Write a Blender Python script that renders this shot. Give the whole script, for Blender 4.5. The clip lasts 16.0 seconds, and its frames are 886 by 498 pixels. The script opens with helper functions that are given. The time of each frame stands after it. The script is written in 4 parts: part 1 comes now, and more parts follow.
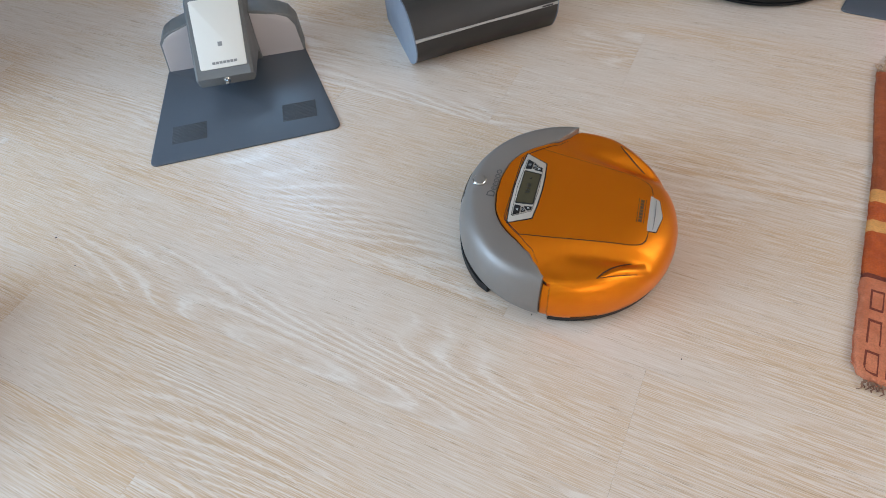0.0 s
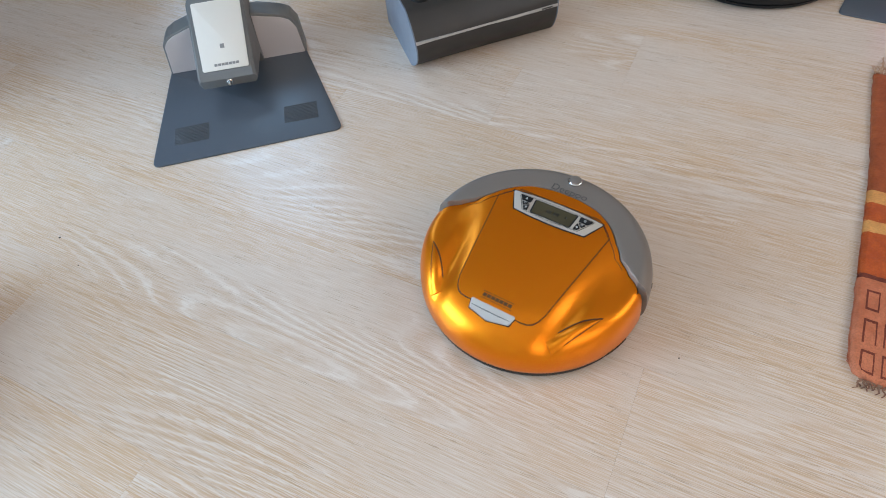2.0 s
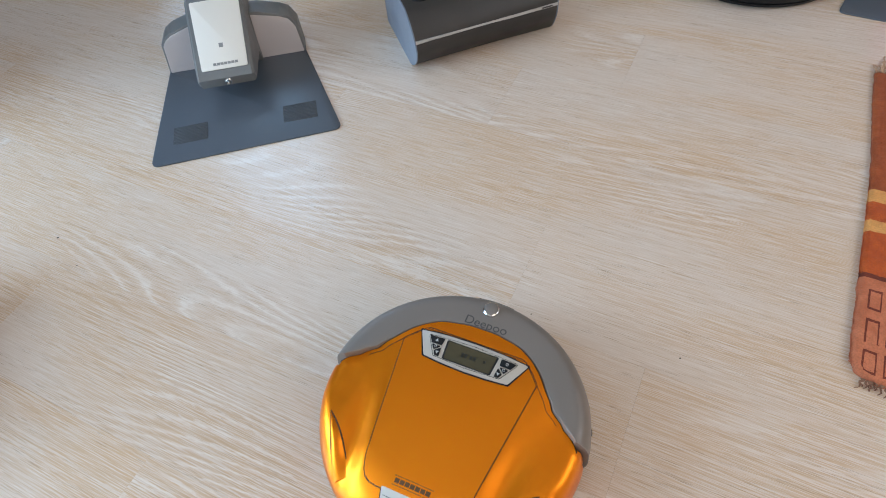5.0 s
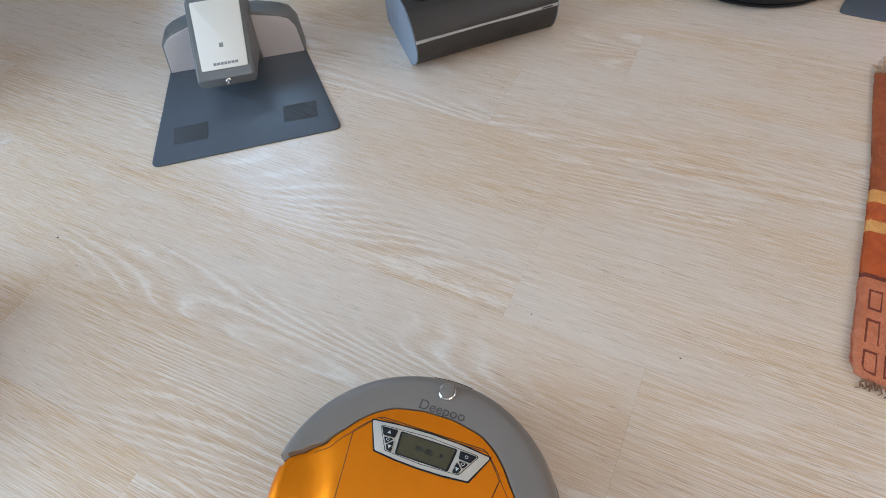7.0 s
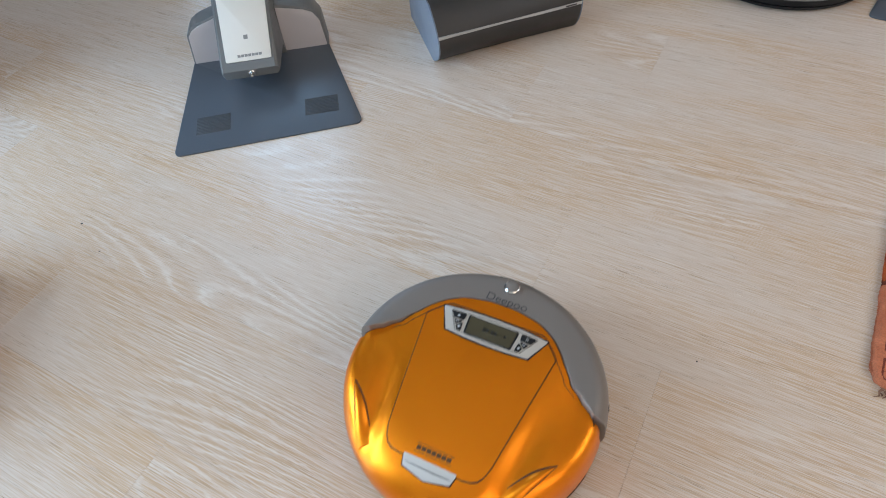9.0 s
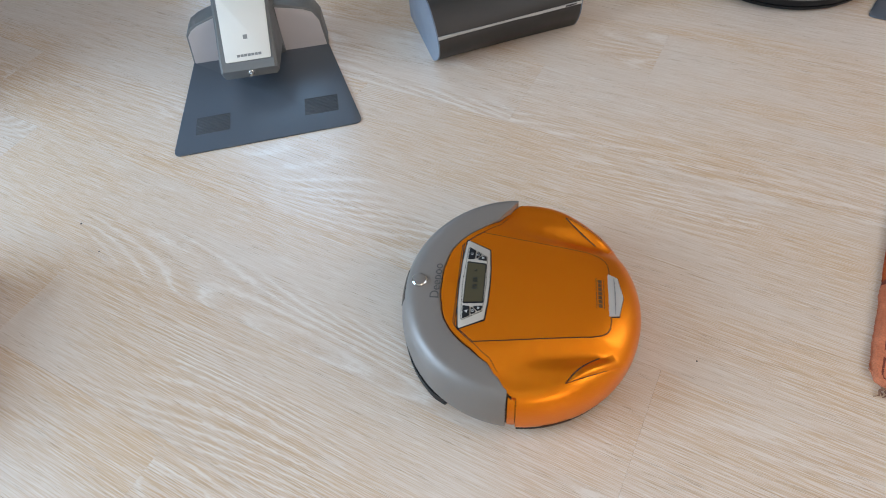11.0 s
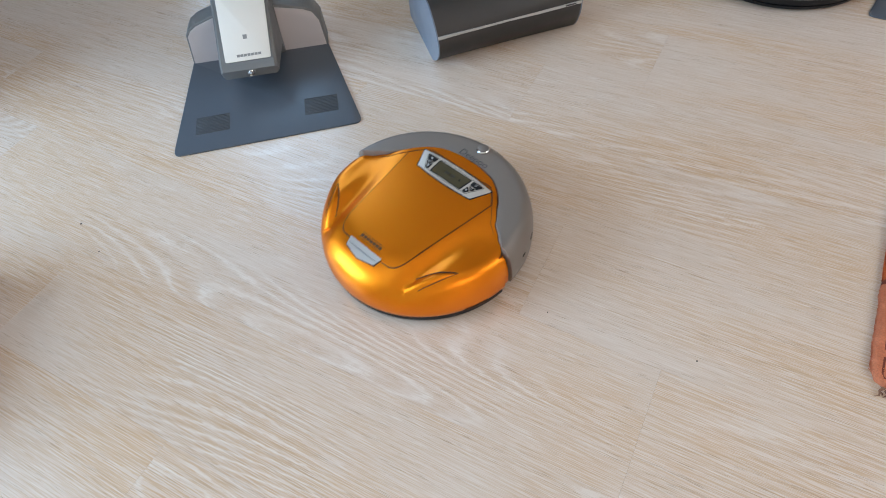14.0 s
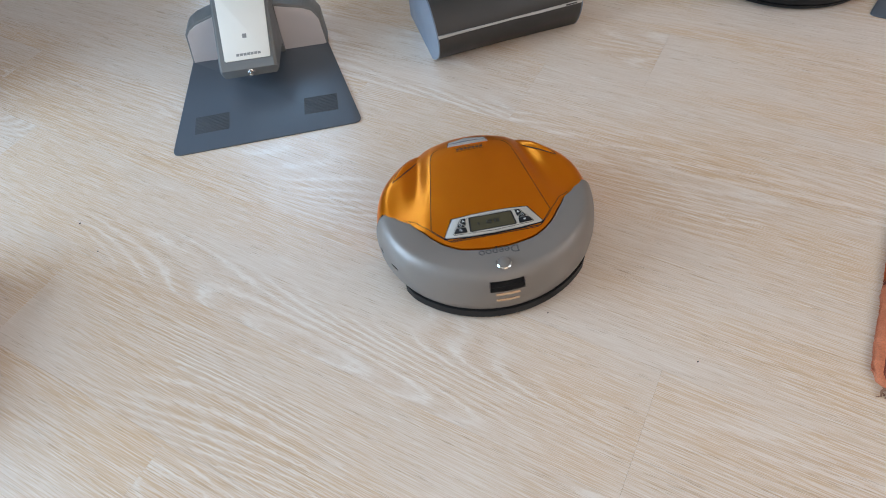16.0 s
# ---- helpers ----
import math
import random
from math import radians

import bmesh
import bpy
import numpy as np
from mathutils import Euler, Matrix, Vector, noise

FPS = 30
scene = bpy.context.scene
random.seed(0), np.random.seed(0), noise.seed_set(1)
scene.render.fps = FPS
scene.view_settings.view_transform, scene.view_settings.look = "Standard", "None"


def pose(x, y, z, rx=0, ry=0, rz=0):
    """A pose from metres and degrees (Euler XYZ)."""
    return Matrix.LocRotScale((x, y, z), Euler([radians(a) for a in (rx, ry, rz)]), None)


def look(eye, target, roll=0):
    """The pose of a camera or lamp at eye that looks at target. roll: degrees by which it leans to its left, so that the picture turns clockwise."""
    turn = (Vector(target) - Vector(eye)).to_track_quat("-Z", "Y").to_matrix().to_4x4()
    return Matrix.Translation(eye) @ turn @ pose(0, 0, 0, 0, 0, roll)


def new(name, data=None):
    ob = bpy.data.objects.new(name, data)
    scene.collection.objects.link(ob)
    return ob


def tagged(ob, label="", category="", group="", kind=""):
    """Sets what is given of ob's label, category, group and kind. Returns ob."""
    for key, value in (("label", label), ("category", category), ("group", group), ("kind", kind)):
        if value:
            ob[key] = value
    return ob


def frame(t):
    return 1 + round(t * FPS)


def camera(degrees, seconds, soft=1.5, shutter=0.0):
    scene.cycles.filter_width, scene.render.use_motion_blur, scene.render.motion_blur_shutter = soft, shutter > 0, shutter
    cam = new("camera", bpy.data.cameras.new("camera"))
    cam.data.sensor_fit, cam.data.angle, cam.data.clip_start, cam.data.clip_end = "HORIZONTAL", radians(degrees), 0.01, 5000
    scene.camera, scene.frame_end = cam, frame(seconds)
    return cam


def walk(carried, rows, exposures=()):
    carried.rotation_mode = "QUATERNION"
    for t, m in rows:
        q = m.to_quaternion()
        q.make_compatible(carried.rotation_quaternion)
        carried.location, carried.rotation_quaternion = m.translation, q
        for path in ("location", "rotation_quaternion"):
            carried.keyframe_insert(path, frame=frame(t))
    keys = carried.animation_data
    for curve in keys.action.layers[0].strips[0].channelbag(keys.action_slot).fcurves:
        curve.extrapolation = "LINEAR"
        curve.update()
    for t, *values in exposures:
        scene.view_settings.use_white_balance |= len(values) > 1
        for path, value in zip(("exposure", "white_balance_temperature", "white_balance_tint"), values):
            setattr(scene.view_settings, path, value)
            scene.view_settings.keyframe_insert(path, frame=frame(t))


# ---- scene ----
# ---- camera and its walk ----
cam = camera(71.48, 16.0, soft=0.95, shutter=0.3)


def cam_pose(x, y, z, tilt, roll, yaw):
    turn = Matrix.Rotation(radians(yaw), 4, "Z") @ Matrix.Rotation(radians(tilt), 4, "X") @ Matrix.Rotation(radians(roll), 4, "Z")
    return Matrix.Translation((x, y, z)) @ turn


PATH = [
    (0.00, cam_pose(0.0000, 0.0000, 0.7939, 37.61, -6.47, 0.00)),
    (0.50, cam_pose(0.0007, -0.0006, 0.7946, 37.62, -6.48, 0.03)),
    (1.00, cam_pose(0.0011, -0.0057, 0.7987, 37.71, -6.48, 0.08)),
    (1.50, cam_pose(0.0012, -0.0073, 0.7999, 37.75, -6.50, 0.10)),
    (2.00, cam_pose(0.0012, -0.0077, 0.7993, 37.78, -6.50, 0.10)),
    (2.50, cam_pose(0.0006, -0.0071, 0.7961, 37.83, -6.51, 0.09)),
    (3.00, cam_pose(0.0011, -0.0057, 0.7948, 37.81, -6.52, 0.08)),
    (3.50, cam_pose(0.0004, -0.0047, 0.7956, 37.77, -6.49, 0.05)),
    (4.00, cam_pose(0.0001, -0.0047, 0.7959, 37.76, -6.48, 0.03)),
    (6.50, cam_pose(0.0005, -0.0058, 0.7955, 37.79, -6.47, 0.00)),
    (7.00, cam_pose(0.0003, -0.0053, 0.7951, 37.80, -6.46, 0.03)),
    (7.20, cam_pose(0.0003, -0.0053, 0.7951, 37.80, -6.46, 0.03)),
    (7.30, cam_pose(-0.0021, -0.0061, 0.7959, 37.74, -6.50, 0.82)),
    (7.40, cam_pose(-0.0062, -0.0073, 0.7973, 37.63, -6.57, 2.16)),
    (7.50, cam_pose(-0.0062, -0.0073, 0.7973, 37.63, -6.57, 2.16)),
    (8.00, cam_pose(-0.0062, -0.0073, 0.7973, 37.63, -6.57, 2.16)),
    (8.50, cam_pose(-0.0062, -0.0073, 0.7973, 37.63, -6.57, 2.16)),
    (9.00, cam_pose(-0.0062, -0.0073, 0.7973, 37.63, -6.57, 2.16)),
    (11.50, cam_pose(-0.0066, -0.0071, 0.7968, 37.61, -6.59, 2.10)),
    (12.00, cam_pose(-0.0067, -0.0073, 0.7974, 37.60, -6.60, 2.09)),
    (12.50, cam_pose(-0.0066, -0.0034, 0.7921, 37.57, -6.57, 2.13)),
    (13.00, cam_pose(-0.0072, -0.0051, 0.7948, 37.58, -6.56, 2.10)),
    (13.50, cam_pose(-0.0068, -0.0063, 0.7965, 37.56, -6.58, 2.11)),
    (14.00, cam_pose(-0.0068, -0.0067, 0.7968, 37.59, -6.59, 2.09)),
    (14.50, cam_pose(-0.0070, -0.0043, 0.7948, 37.54, -6.55, 2.10)),
    (15.00, cam_pose(-0.0066, -0.0043, 0.7958, 37.51, -6.61, 2.15)),
    (15.50, cam_pose(-0.0064, -0.0044, 0.7956, 37.52, -6.62, 2.16)),
    (16.00, cam_pose(-0.0063, -0.0040, 0.7942, 37.55, -6.60, 2.14)),
]
walk(cam, PATH, [(0.0, -0.03), (4.2, -0.03), (6.5, -0.10), (8.0, -0.12), (9.2, -0.13), (11.4, -0.04), (16.0, -0.04)])

# ---- world, window light ----
ROOM = (-2.90, 2.3, -2.0, 2.5, 2.55)  # x0, x1, y0, y1, height
world = bpy.data.worlds.new("world")
scene.world = world
world.use_nodes = True
wn = world.node_tree.nodes
sky = wn.new("ShaderNodeTexSky")
sky.sky_type, sky.sun_disc = "NISHITA", False
sky.sun_elevation, sky.sun_rotation = radians(38), radians(150)
world.node_tree.links.new(sky.outputs[0], wn["Background"].inputs[0])
wn["Background"].inputs[1].default_value = 0.12
scene.view_settings.exposure = 0.0


def window_lamp(name, m, sx, sy, power, color):
    lamp = bpy.data.lights.new(name, "AREA")
    lamp.shape, lamp.size, lamp.size_y, lamp.energy, lamp.color = "RECTANGLE", sx, sy, power, color
    ob = new(name, lamp)
    ob.matrix_world = m
    return ob


# windows: centre along the wall, sill, width, height
WIN_LEFT = (0.30, 0.15, 1.80, 2.05)
WIN_FILL_SOUTH = (1.22, 0.55, 2.0, 1.7)
WIN_FAR = (-0.86, 0.55, 0.62, 1.60)
WIN_EAST = (0.05, 0.85, 1.6, 1.50)
window_lamp("window_light", look((ROOM[0] - 0.02, WIN_LEFT[0], WIN_LEFT[1] + WIN_LEFT[3] / 2), (0.3, WIN_LEFT[0], 0.7)), 1.7, 1.9, 142, (0.50, 0.73, 1.0))
# south lamp: warm fill for the near floor, in an unseen added window
window_lamp("window_light", look((WIN_FILL_SOUTH[0], ROOM[2] - 0.02, WIN_FILL_SOUTH[1] + WIN_FILL_SOUTH[3] / 2), (WIN_FILL_SOUTH[0], 0.3, 0.6)), 1.9, 1.6, 14, (1.0, 0.78, 0.58))
window_lamp("window_light", look((WIN_FAR[0], ROOM[3] + 0.02, WIN_FAR[1] + WIN_FAR[3] / 2), (WIN_FAR[0], 0.3, 0.9)), 0.58, 1.5, 11, (0.42, 0.68, 1.0))
window_lamp("window_light", look((ROOM[1] + 0.02, WIN_EAST[0], WIN_EAST[1] + WIN_EAST[3] / 2), (0.6, 0.6, 0.4)), 1.5, 1.4, 18, (0.95, 0.93, 0.97))


# ---- materials ----
class Nodes:
    """Short hand for a node material."""

    def __init__(self, name, **settings):
        self.mat = bpy.data.materials.new(name)
        self.mat.use_nodes = True
        self.tree = self.mat.node_tree
        self.bsdf = self.tree.nodes["Principled BSDF"]
        for key, value in settings.items():
            self.put(key.replace("_", " "), value)

    def put(self, socket, value):
        s = self.bsdf.inputs[socket]
        if hasattr(value, "is_output"):
            self.tree.links.new(value, s)
        else:
            s.default_value = (*value, 1.0) if isinstance(value, tuple) and len(value) == 3 and s.type == "RGBA" else value

    def add(self, kind, inputs=None, **props):
        n = self.tree.nodes.new(kind)
        for key, value in props.items():
            setattr(n, key, value)
        for key, value in (inputs or {}).items():
            s = n.inputs[key]
            if hasattr(value, "is_output"):
                self.tree.links.new(value, s)
            else:
                s.default_value = value
        return n

    def coords(self, scale=(1, 1, 1), shift=None, which="Object"):
        src = self.add("ShaderNodeTexCoord").outputs[which]
        ins = {"Vector": src, "Scale": scale}
        if shift is not None:
            ins["Location"] = shift
        return self.add("ShaderNodeMapping", ins).outputs[0]

    def noise(self, vec, scale, detail=4.0, rough=0.55):
        return self.add("ShaderNodeTexNoise", {"Vector": vec, "Scale": scale, "Detail": detail, "Roughness": rough}).outputs["Fac"]

    def math(self, op, a, b=0.0, c=0.0):
        return self.add("ShaderNodeMath", {0: a, 1: b, 2: c}, operation=op).outputs[0]

    def ramp(self, fac, lo, hi, a=0.0, b=1.0):
        n = self.add("ShaderNodeMapRange", {"Value": fac, "From Min": lo, "From Max": hi, "To Min": a, "To Max": b}, interpolation_type="SMOOTHSTEP")
        return n.outputs[0]

    def mix(self, fac, a, b):
        n = self.add("ShaderNodeMix", data_type="RGBA")
        for idx, v in ((0, fac), (6, a), (7, b)):
            if hasattr(v, "is_output"):
                self.tree.links.new(v, n.inputs[idx])
            else:
                n.inputs[idx].default_value = (*v, 1.0) if isinstance(v, tuple) else v
        return n.outputs[2]

    def bump(self, height, strength, dist=0.001):
        self.put("Normal", self.add("ShaderNodeBump", {"Height": height, "Strength": strength, "Distance": dist}).outputs[0])


def plain(name, color, rough=0.5, metal=0.0, vary=0.06, scale=60, bump=0.0, **more):
    """A moulded or painted surface with slight mottling and fine grain."""
    m = Nodes(name, Metallic=metal, **more)
    v = m.coords()
    big, fine = m.noise(v, scale * 0.25, 3), m.noise(v, scale * 12, 2)
    dark = tuple(c * (1 - vary) for c in color)
    light = tuple(min(1, c * (1 + vary)) for c in color)
    m.put("Base Color", m.mix(big, dark, light))
    m.put("Roughness", m.ramp(big, 0.3, 0.7, rough - 0.04, rough + 0.05))
    if bump:
        m.bump(fine, bump, 0.0004)
    return m.mat


def floor_wood():
    """White-washed oak laminate; the grain runs along each plank's own x."""
    m = Nodes("whitewashed_oak", IOR=1.58)
    rnd = m.add("ShaderNodeObjectInfo").outputs["Random"]
    off = m.add("ShaderNodeCombineXYZ", {0: m.math("MULTIPLY", rnd, 37.0), 1: m.math("MULTIPLY", rnd, 91.0), 2: m.math("MULTIPLY", rnd, 13.0)}).outputs[0]
    src = m.add("ShaderNodeTexCoord").outputs["Object"]
    pos = m.add("ShaderNodeVectorMath", {0: src, 1: off}, operation="ADD").outputs[0]

    def stretched(sx, sy):
        return m.add("ShaderNodeMapping", {"Vector": pos, "Scale": (sx, sy, 1)}).outputs[0]

    field = m.noise(stretched(0.72, 5.4), 1.0, 1.0, 0.30)
    wob = m.noise(stretched(42, 170), 1.0, 5, 0.70)
    rings = m.math("FRACT", m.math("ADD", m.math("MULTIPLY", field, 42.0), m.math("MULTIPLY", wob, 0.85)))
    off_mid = m.math("ABSOLUTE", m.math("SUBTRACT", rings, 0.5))
    line = m.ramp(off_mid, 0.28, 0.48)
    figure = m.ramp(m.noise(stretched(1.9, 5.0), 1.0, 2, 0.4), 0.50, 0.64)
    fibre = m.noise(stretched(22, 520), 1.0, 4, 0.66)
    fine = m.noise(stretched(30, 1050), 1.0, 3, 0.6)
    hair = m.noise(stretched(13, 820), 1.0, 3, 0.62)
    patch = m.noise(stretched(1.6, 6.0), 1.0, 3, 0.5)
    veil = m.noise(stretched(3.2, 16.0), 1.0, 3, 0.55)
    band = m.ramp(patch, 0.34, 0.68)
    base = m.mix(band, (0.638, 0.514, 0.412), (0.596, 0.404, 0.252))
    # pale limed rings and their tan hearts, strong only in the figured parts
    white = m.math("MULTIPLY", m.math("MULTIPLY", line, m.ramp(veil, 0.36, 0.60, 0.4, 1.0)), m.ramp(figure, 0.0, 1.0, 0.10, 0.72))
    col = m.mix(m.math("MULTIPLY", white, m.ramp(fibre, 0.36, 0.60, 0.55, 0.9)), base, (0.80, 0.735, 0.665))
    shade = m.math("MULTIPLY", m.ramp(off_mid, 0.28, 0.04), figure)
    col = m.mix(m.math("MULTIPLY", shade, 0.36), col, (0.52, 0.335, 0.205))
    # straight combed grain, white filler and darker fibres between
    comb = m.ramp(hair, 0.46, 0.60)
    col = m.mix(m.math("MULTIPLY", comb, m.ramp(patch, 0.35, 0.62, 0.30, 0.48)), col, (0.78, 0.715, 0.65))
    streak = m.math("MULTIPLY", m.ramp(fibre, 0.46, 0.60), m.ramp(veil, 0.30, 0.70, 0.9, 0.4))
    col = m.mix(m.math("MULTIPLY", streak, 0.26), col, (0.77, 0.70, 0.635))
    under = m.math("MULTIPLY", m.ramp(hair, 0.44, 0.30), m.ramp(veil, 0.35, 0.62))
    col = m.mix(m.math("MULTIPLY", under, 0.62), col, (0.47, 0.32, 0.205))
    pores = m.math("MULTIPLY", m.ramp(fine, 0.55, 0.66), m.ramp(m.noise(stretched(6, 90), 1.0, 3), 0.46, 0.64))
    col = m.mix(m.math("MULTIPLY", pores, 0.60), col, (0.29, 0.19, 0.12))
    dashes = m.math("MULTIPLY", m.ramp(m.noise(stretched(22, 560), 1.0, 2), 0.60, 0.70), m.ramp(veil, 0.42, 0.60))
    col = m.mix(m.math("MULTIPLY", dashes, 0.45), col, (0.82, 0.76, 0.69))
    flecks = m.ramp(m.noise(stretched(34, 170), 1.0, 2), 0.765, 0.80)
    col = m.mix(m.math("MULTIPLY", flecks, 0.4), col, (0.18, 0.12, 0.08))
    tone = m.ramp(rnd, 0.0, 1.0, 0.0, 0.04)
    m.put("Base Color", m.mix(tone, col, (0.42, 0.30, 0.20)))
    m.put("Roughness", m.ramp(fibre, 0.3, 0.7, 0.15, 0.25))
    m.bump(m.math("ADD", fibre, m.math("MULTIPLY", line, 0.3)), 0.20, 0.0005)
    return m.mat


def rug_pile(name, color, dark):
    m = Nodes(name, Roughness=0.95)
    v = m.coords()
    tuft, big = m.noise(v, 420, 2), m.noise(v, 45, 3)
    c = m.mix(m.ramp(big, 0.3, 0.7), dark, color)
    m.put("Base Color", m.mix(m.ramp(tuft, 0.35, 0.7, 0, 0.5), c, tuple(x * 0.55 for x in color)))
    m.put("Sheen Weight", 0.05)
    m.bump(tuft, 0.7, 0.002)
    return m.mat


def metallic_paint(name, color, flake, rough):
    """Paint with metal flake under a thin clear coat."""
    m = Nodes(name, Metallic=0.92)
    v = m.coords()
    fl = m.noise(v, 3600, 1)
    m.put("Base Color", m.mix(m.ramp(fl, 0.40, 0.75, 0, 0.5), color, flake))
    m.put("Roughness", m.ramp(m.noise(v, 30, 3), 0.3, 0.7, rough, rough + 0.05))
    m.put("Coat Weight", 0.12)
    m.put("Coat Roughness", 0.22)
    m.bump(fl, 0.05, 0.0002)
    return m.mat


def mat_plastic():
    m = Nodes("mat_plastic", Roughness=0.34, IOR=1.60)
    v = m.coords()
    # grey plastic with some of the window's blue light mixed into the colour
    m.put("Base Color", m.mix(m.noise(v, 900, 2), (0.064, 0.077, 0.094), (0.080, 0.094, 0.112)))
    return m.mat


WOOD = floor_wood()
ORANGE = metallic_paint("orange_paint", (0.88, 0.205, 0.004), (1.0, 0.50, 0.016), 0.32)
GREY_BUMPER = plain("grey_moulding", (0.200, 0.172, 0.151), 0.42, 0.2, 0.04, 40, 0.05)
GREY_TRIM = plain("grey_trim", (0.20, 0.20, 0.20), 0.36, 0.4)
BLACK = plain("black_plastic", (0.009, 0.009, 0.010), 0.5, bump=0.1, IOR=1.33)
SENSOR = plain("sensor_glass", (0.005, 0.005, 0.006), 0.22, vary=0.02, IOR=1.25)
LATCH = plain("satin_silver", (0.62, 0.60, 0.58), 0.30, 0.6, 0.02)
SEAM = plain("seam_shadow_gap", (0.05, 0.018, 0.004), 0.7)
CHROME = plain("chrome", (0.72, 0.71, 0.69), 0.16, 1.0)
SILVER = plain("silver_paint", (0.53, 0.48, 0.42), 0.36, 0.3)
LCD_GLASS = plain("display_glass", (0.072, 0.060, 0.034), 0.25, vary=0.1, IOR=1.3)
LCD_INK = plain("display_ink", (0.022, 0.021, 0.016), 0.3)
KEY_DARK = plain("button_rubber", (0.012, 0.012, 0.013), 0.5, IOR=1.32)
KEY_MARK = plain("button_mark", (0.52, 0.52, 0.52), 0.5)
PRINT = plain("printed_lettering", (0.055, 0.052, 0.05), 0.5)
PRINT_DARK = plain("printed_lettering_dark", (0.10, 0.04, 0.008), 0.5)
COPPER = plain("contact_metal", (0.75, 0.56, 0.40), 0.22, 1.0)
RUBBER = plain("tyre_rubber", (0.02, 0.02, 0.02), 0.8, bump=0.4)
MAT_GREY = mat_plastic()
PAD_GREY = plain("ribbed_pad", (0.05, 0.052, 0.056), 0.5)
DOCK_GREY = plain("dock_housing", (0.155, 0.155, 0.152), 0.45, 0.1, 0.05, 50, 0.08)
DOCK_WHITE = plain("dock_white", (0.74, 0.70, 0.63), 0.42, vary=0.02)
DOCK_PANEL = plain("dock_panel", (0.52, 0.47, 0.46), 0.40, vary=0.03)
DOCK_PRINT = plain("dock_print", (0.24, 0.23, 0.22), 0.5)
BOX_GREY = plain("box_dark", (0.026, 0.0225, 0.020), 0.5, 0.0, 0.06, 60, 0.1)
# box ends: lighter and bluer colour stands in for the window's reflection
BOX_SIDE_LIT = plain("box_side_window_tint", (0.15, 0.185, 0.235), 0.36, 0.0, 0.05, 60, 0.1)
BOX_STRIPE = plain("box_stripe", (0.45, 0.44, 0.43), 0.35, 0.3)
MAGENTA = plain("magenta_plastic", (0.55, 0.02, 0.17), 0.35)
PLUM = plain("plum_weave", (0.36, 0.19, 0.21), 0.9, 0.0, 0.15, 60, 0.5)
WALL = plain("wall_paint", (0.60, 0.53, 0.45), 0.85, 0.0, 0.03, 6, 0.1)
WALL_FAR = plain("far_wall_paint", (0.42, 0.37, 0.32), 0.85, 0.0, 0.03, 6, 0.1)
SHADE_PIER = plain("shade_pier_panel", (0.16, 0.095, 0.05), 0.5, 0.0, 0.1, 8, 0.1)
CEIL = plain("ceiling_paint", (0.78, 0.73, 0.66), 0.9, 0.0, 0.02, 6, 0.1)
TRIM = plain("white_trim", (0.74, 0.73, 0.71), 0.4, 0.0, 0.02)
GLASS = Nodes("window_glass", Base_Color=(1, 1, 1), Roughness=0.0, IOR=1.45, Transmission_Weight=1.0).mat
RUG_SALMON = rug_pile("pile_salmon", (0.62, 0.195, 0.09), (0.50, 0.135, 0.055))
RUG_RED = rug_pile("pile_dark_red", (0.20, 0.035, 0.015), (0.15, 0.025, 0.01))
RUG_ORANGE = rug_pile("pile_orange", (0.56, 0.10, 0.012), (0.42, 0.065, 0.008))
RUG_SAND = rug_pile("pile_sand", (0.80, 0.38, 0.11), (0.66, 0.28, 0.07))
RUG_BROWN = rug_pile("pile_rust", (0.40, 0.082, 0.015), (0.28, 0.052, 0.009))
FRINGE_PALE = rug_pile("fringe_pale_wool", (0.62, 0.42, 0.27), (0.34, 0.15, 0.07))
FRINGE = rug_pile("fringe_wool", (0.36, 0.20, 0.12), (0.13, 0.045, 0.025))


# ---- mesh helpers ----
def mesh(name, bm, material, smooth=True):
    bmesh.ops.recalc_face_normals(bm, faces=bm.faces[:])
    me = bpy.data.meshes.new(name)
    bm.to_mesh(me)
    bm.free()
    for mat in material if isinstance(material, (list, tuple)) else [material]:
        me.materials.append(mat)
    if smooth:
        me.polygons.foreach_set("use_smooth", [True] * len(me.polygons))
        me.set_sharp_from_angle(angle=radians(38))
    return me


def part(name, bm, material, parent, label="", m=None, smooth=True):
    ob = new(name, mesh(name, bm, material, smooth))
    ob.parent = parent
    if m is not None:
        ob.matrix_basis = m
    return tagged(ob, label)


def box(x0, x1, y0, y1, z0, z1, bevel=0.0, seg=2):
    bm = bmesh.new()
    bmesh.ops.create_cube(bm, size=1.0)
    for v in bm.verts:
        v.co = Vector(((x0 + x1) / 2 + v.co.x * (x1 - x0), (y0 + y1) / 2 + v.co.y * (y1 - y0), (z0 + z1) / 2 + v.co.z * (z1 - z0)))
    if bevel:
        bmesh.ops.bevel(bm, geom=bm.edges[:], offset=bevel, segments=seg, profile=0.5, affect="EDGES")
    return bm


def prism(outline, z0, z1, bevel=0.0, seg=2):
    """A slab of an outline in x, y with its top and bottom edges rounded."""
    bm = bmesh.new()
    top = bm.faces.new([bm.verts.new((x, y, z1)) for x, y in outline])
    res = bmesh.ops.extrude_face_region(bm, geom=[top])
    down = [g for g in res["geom"] if isinstance(g, bmesh.types.BMVert)]
    for v in down:
        v.co.z = z0
    if bevel:
        edges = [e for e in bm.edges if abs(e.verts[0].co.z - e.verts[1].co.z) < 1e-7]
        bmesh.ops.bevel(bm, geom=edges, offset=bevel, segments=seg, profile=0.5, affect="EDGES")
    return bm


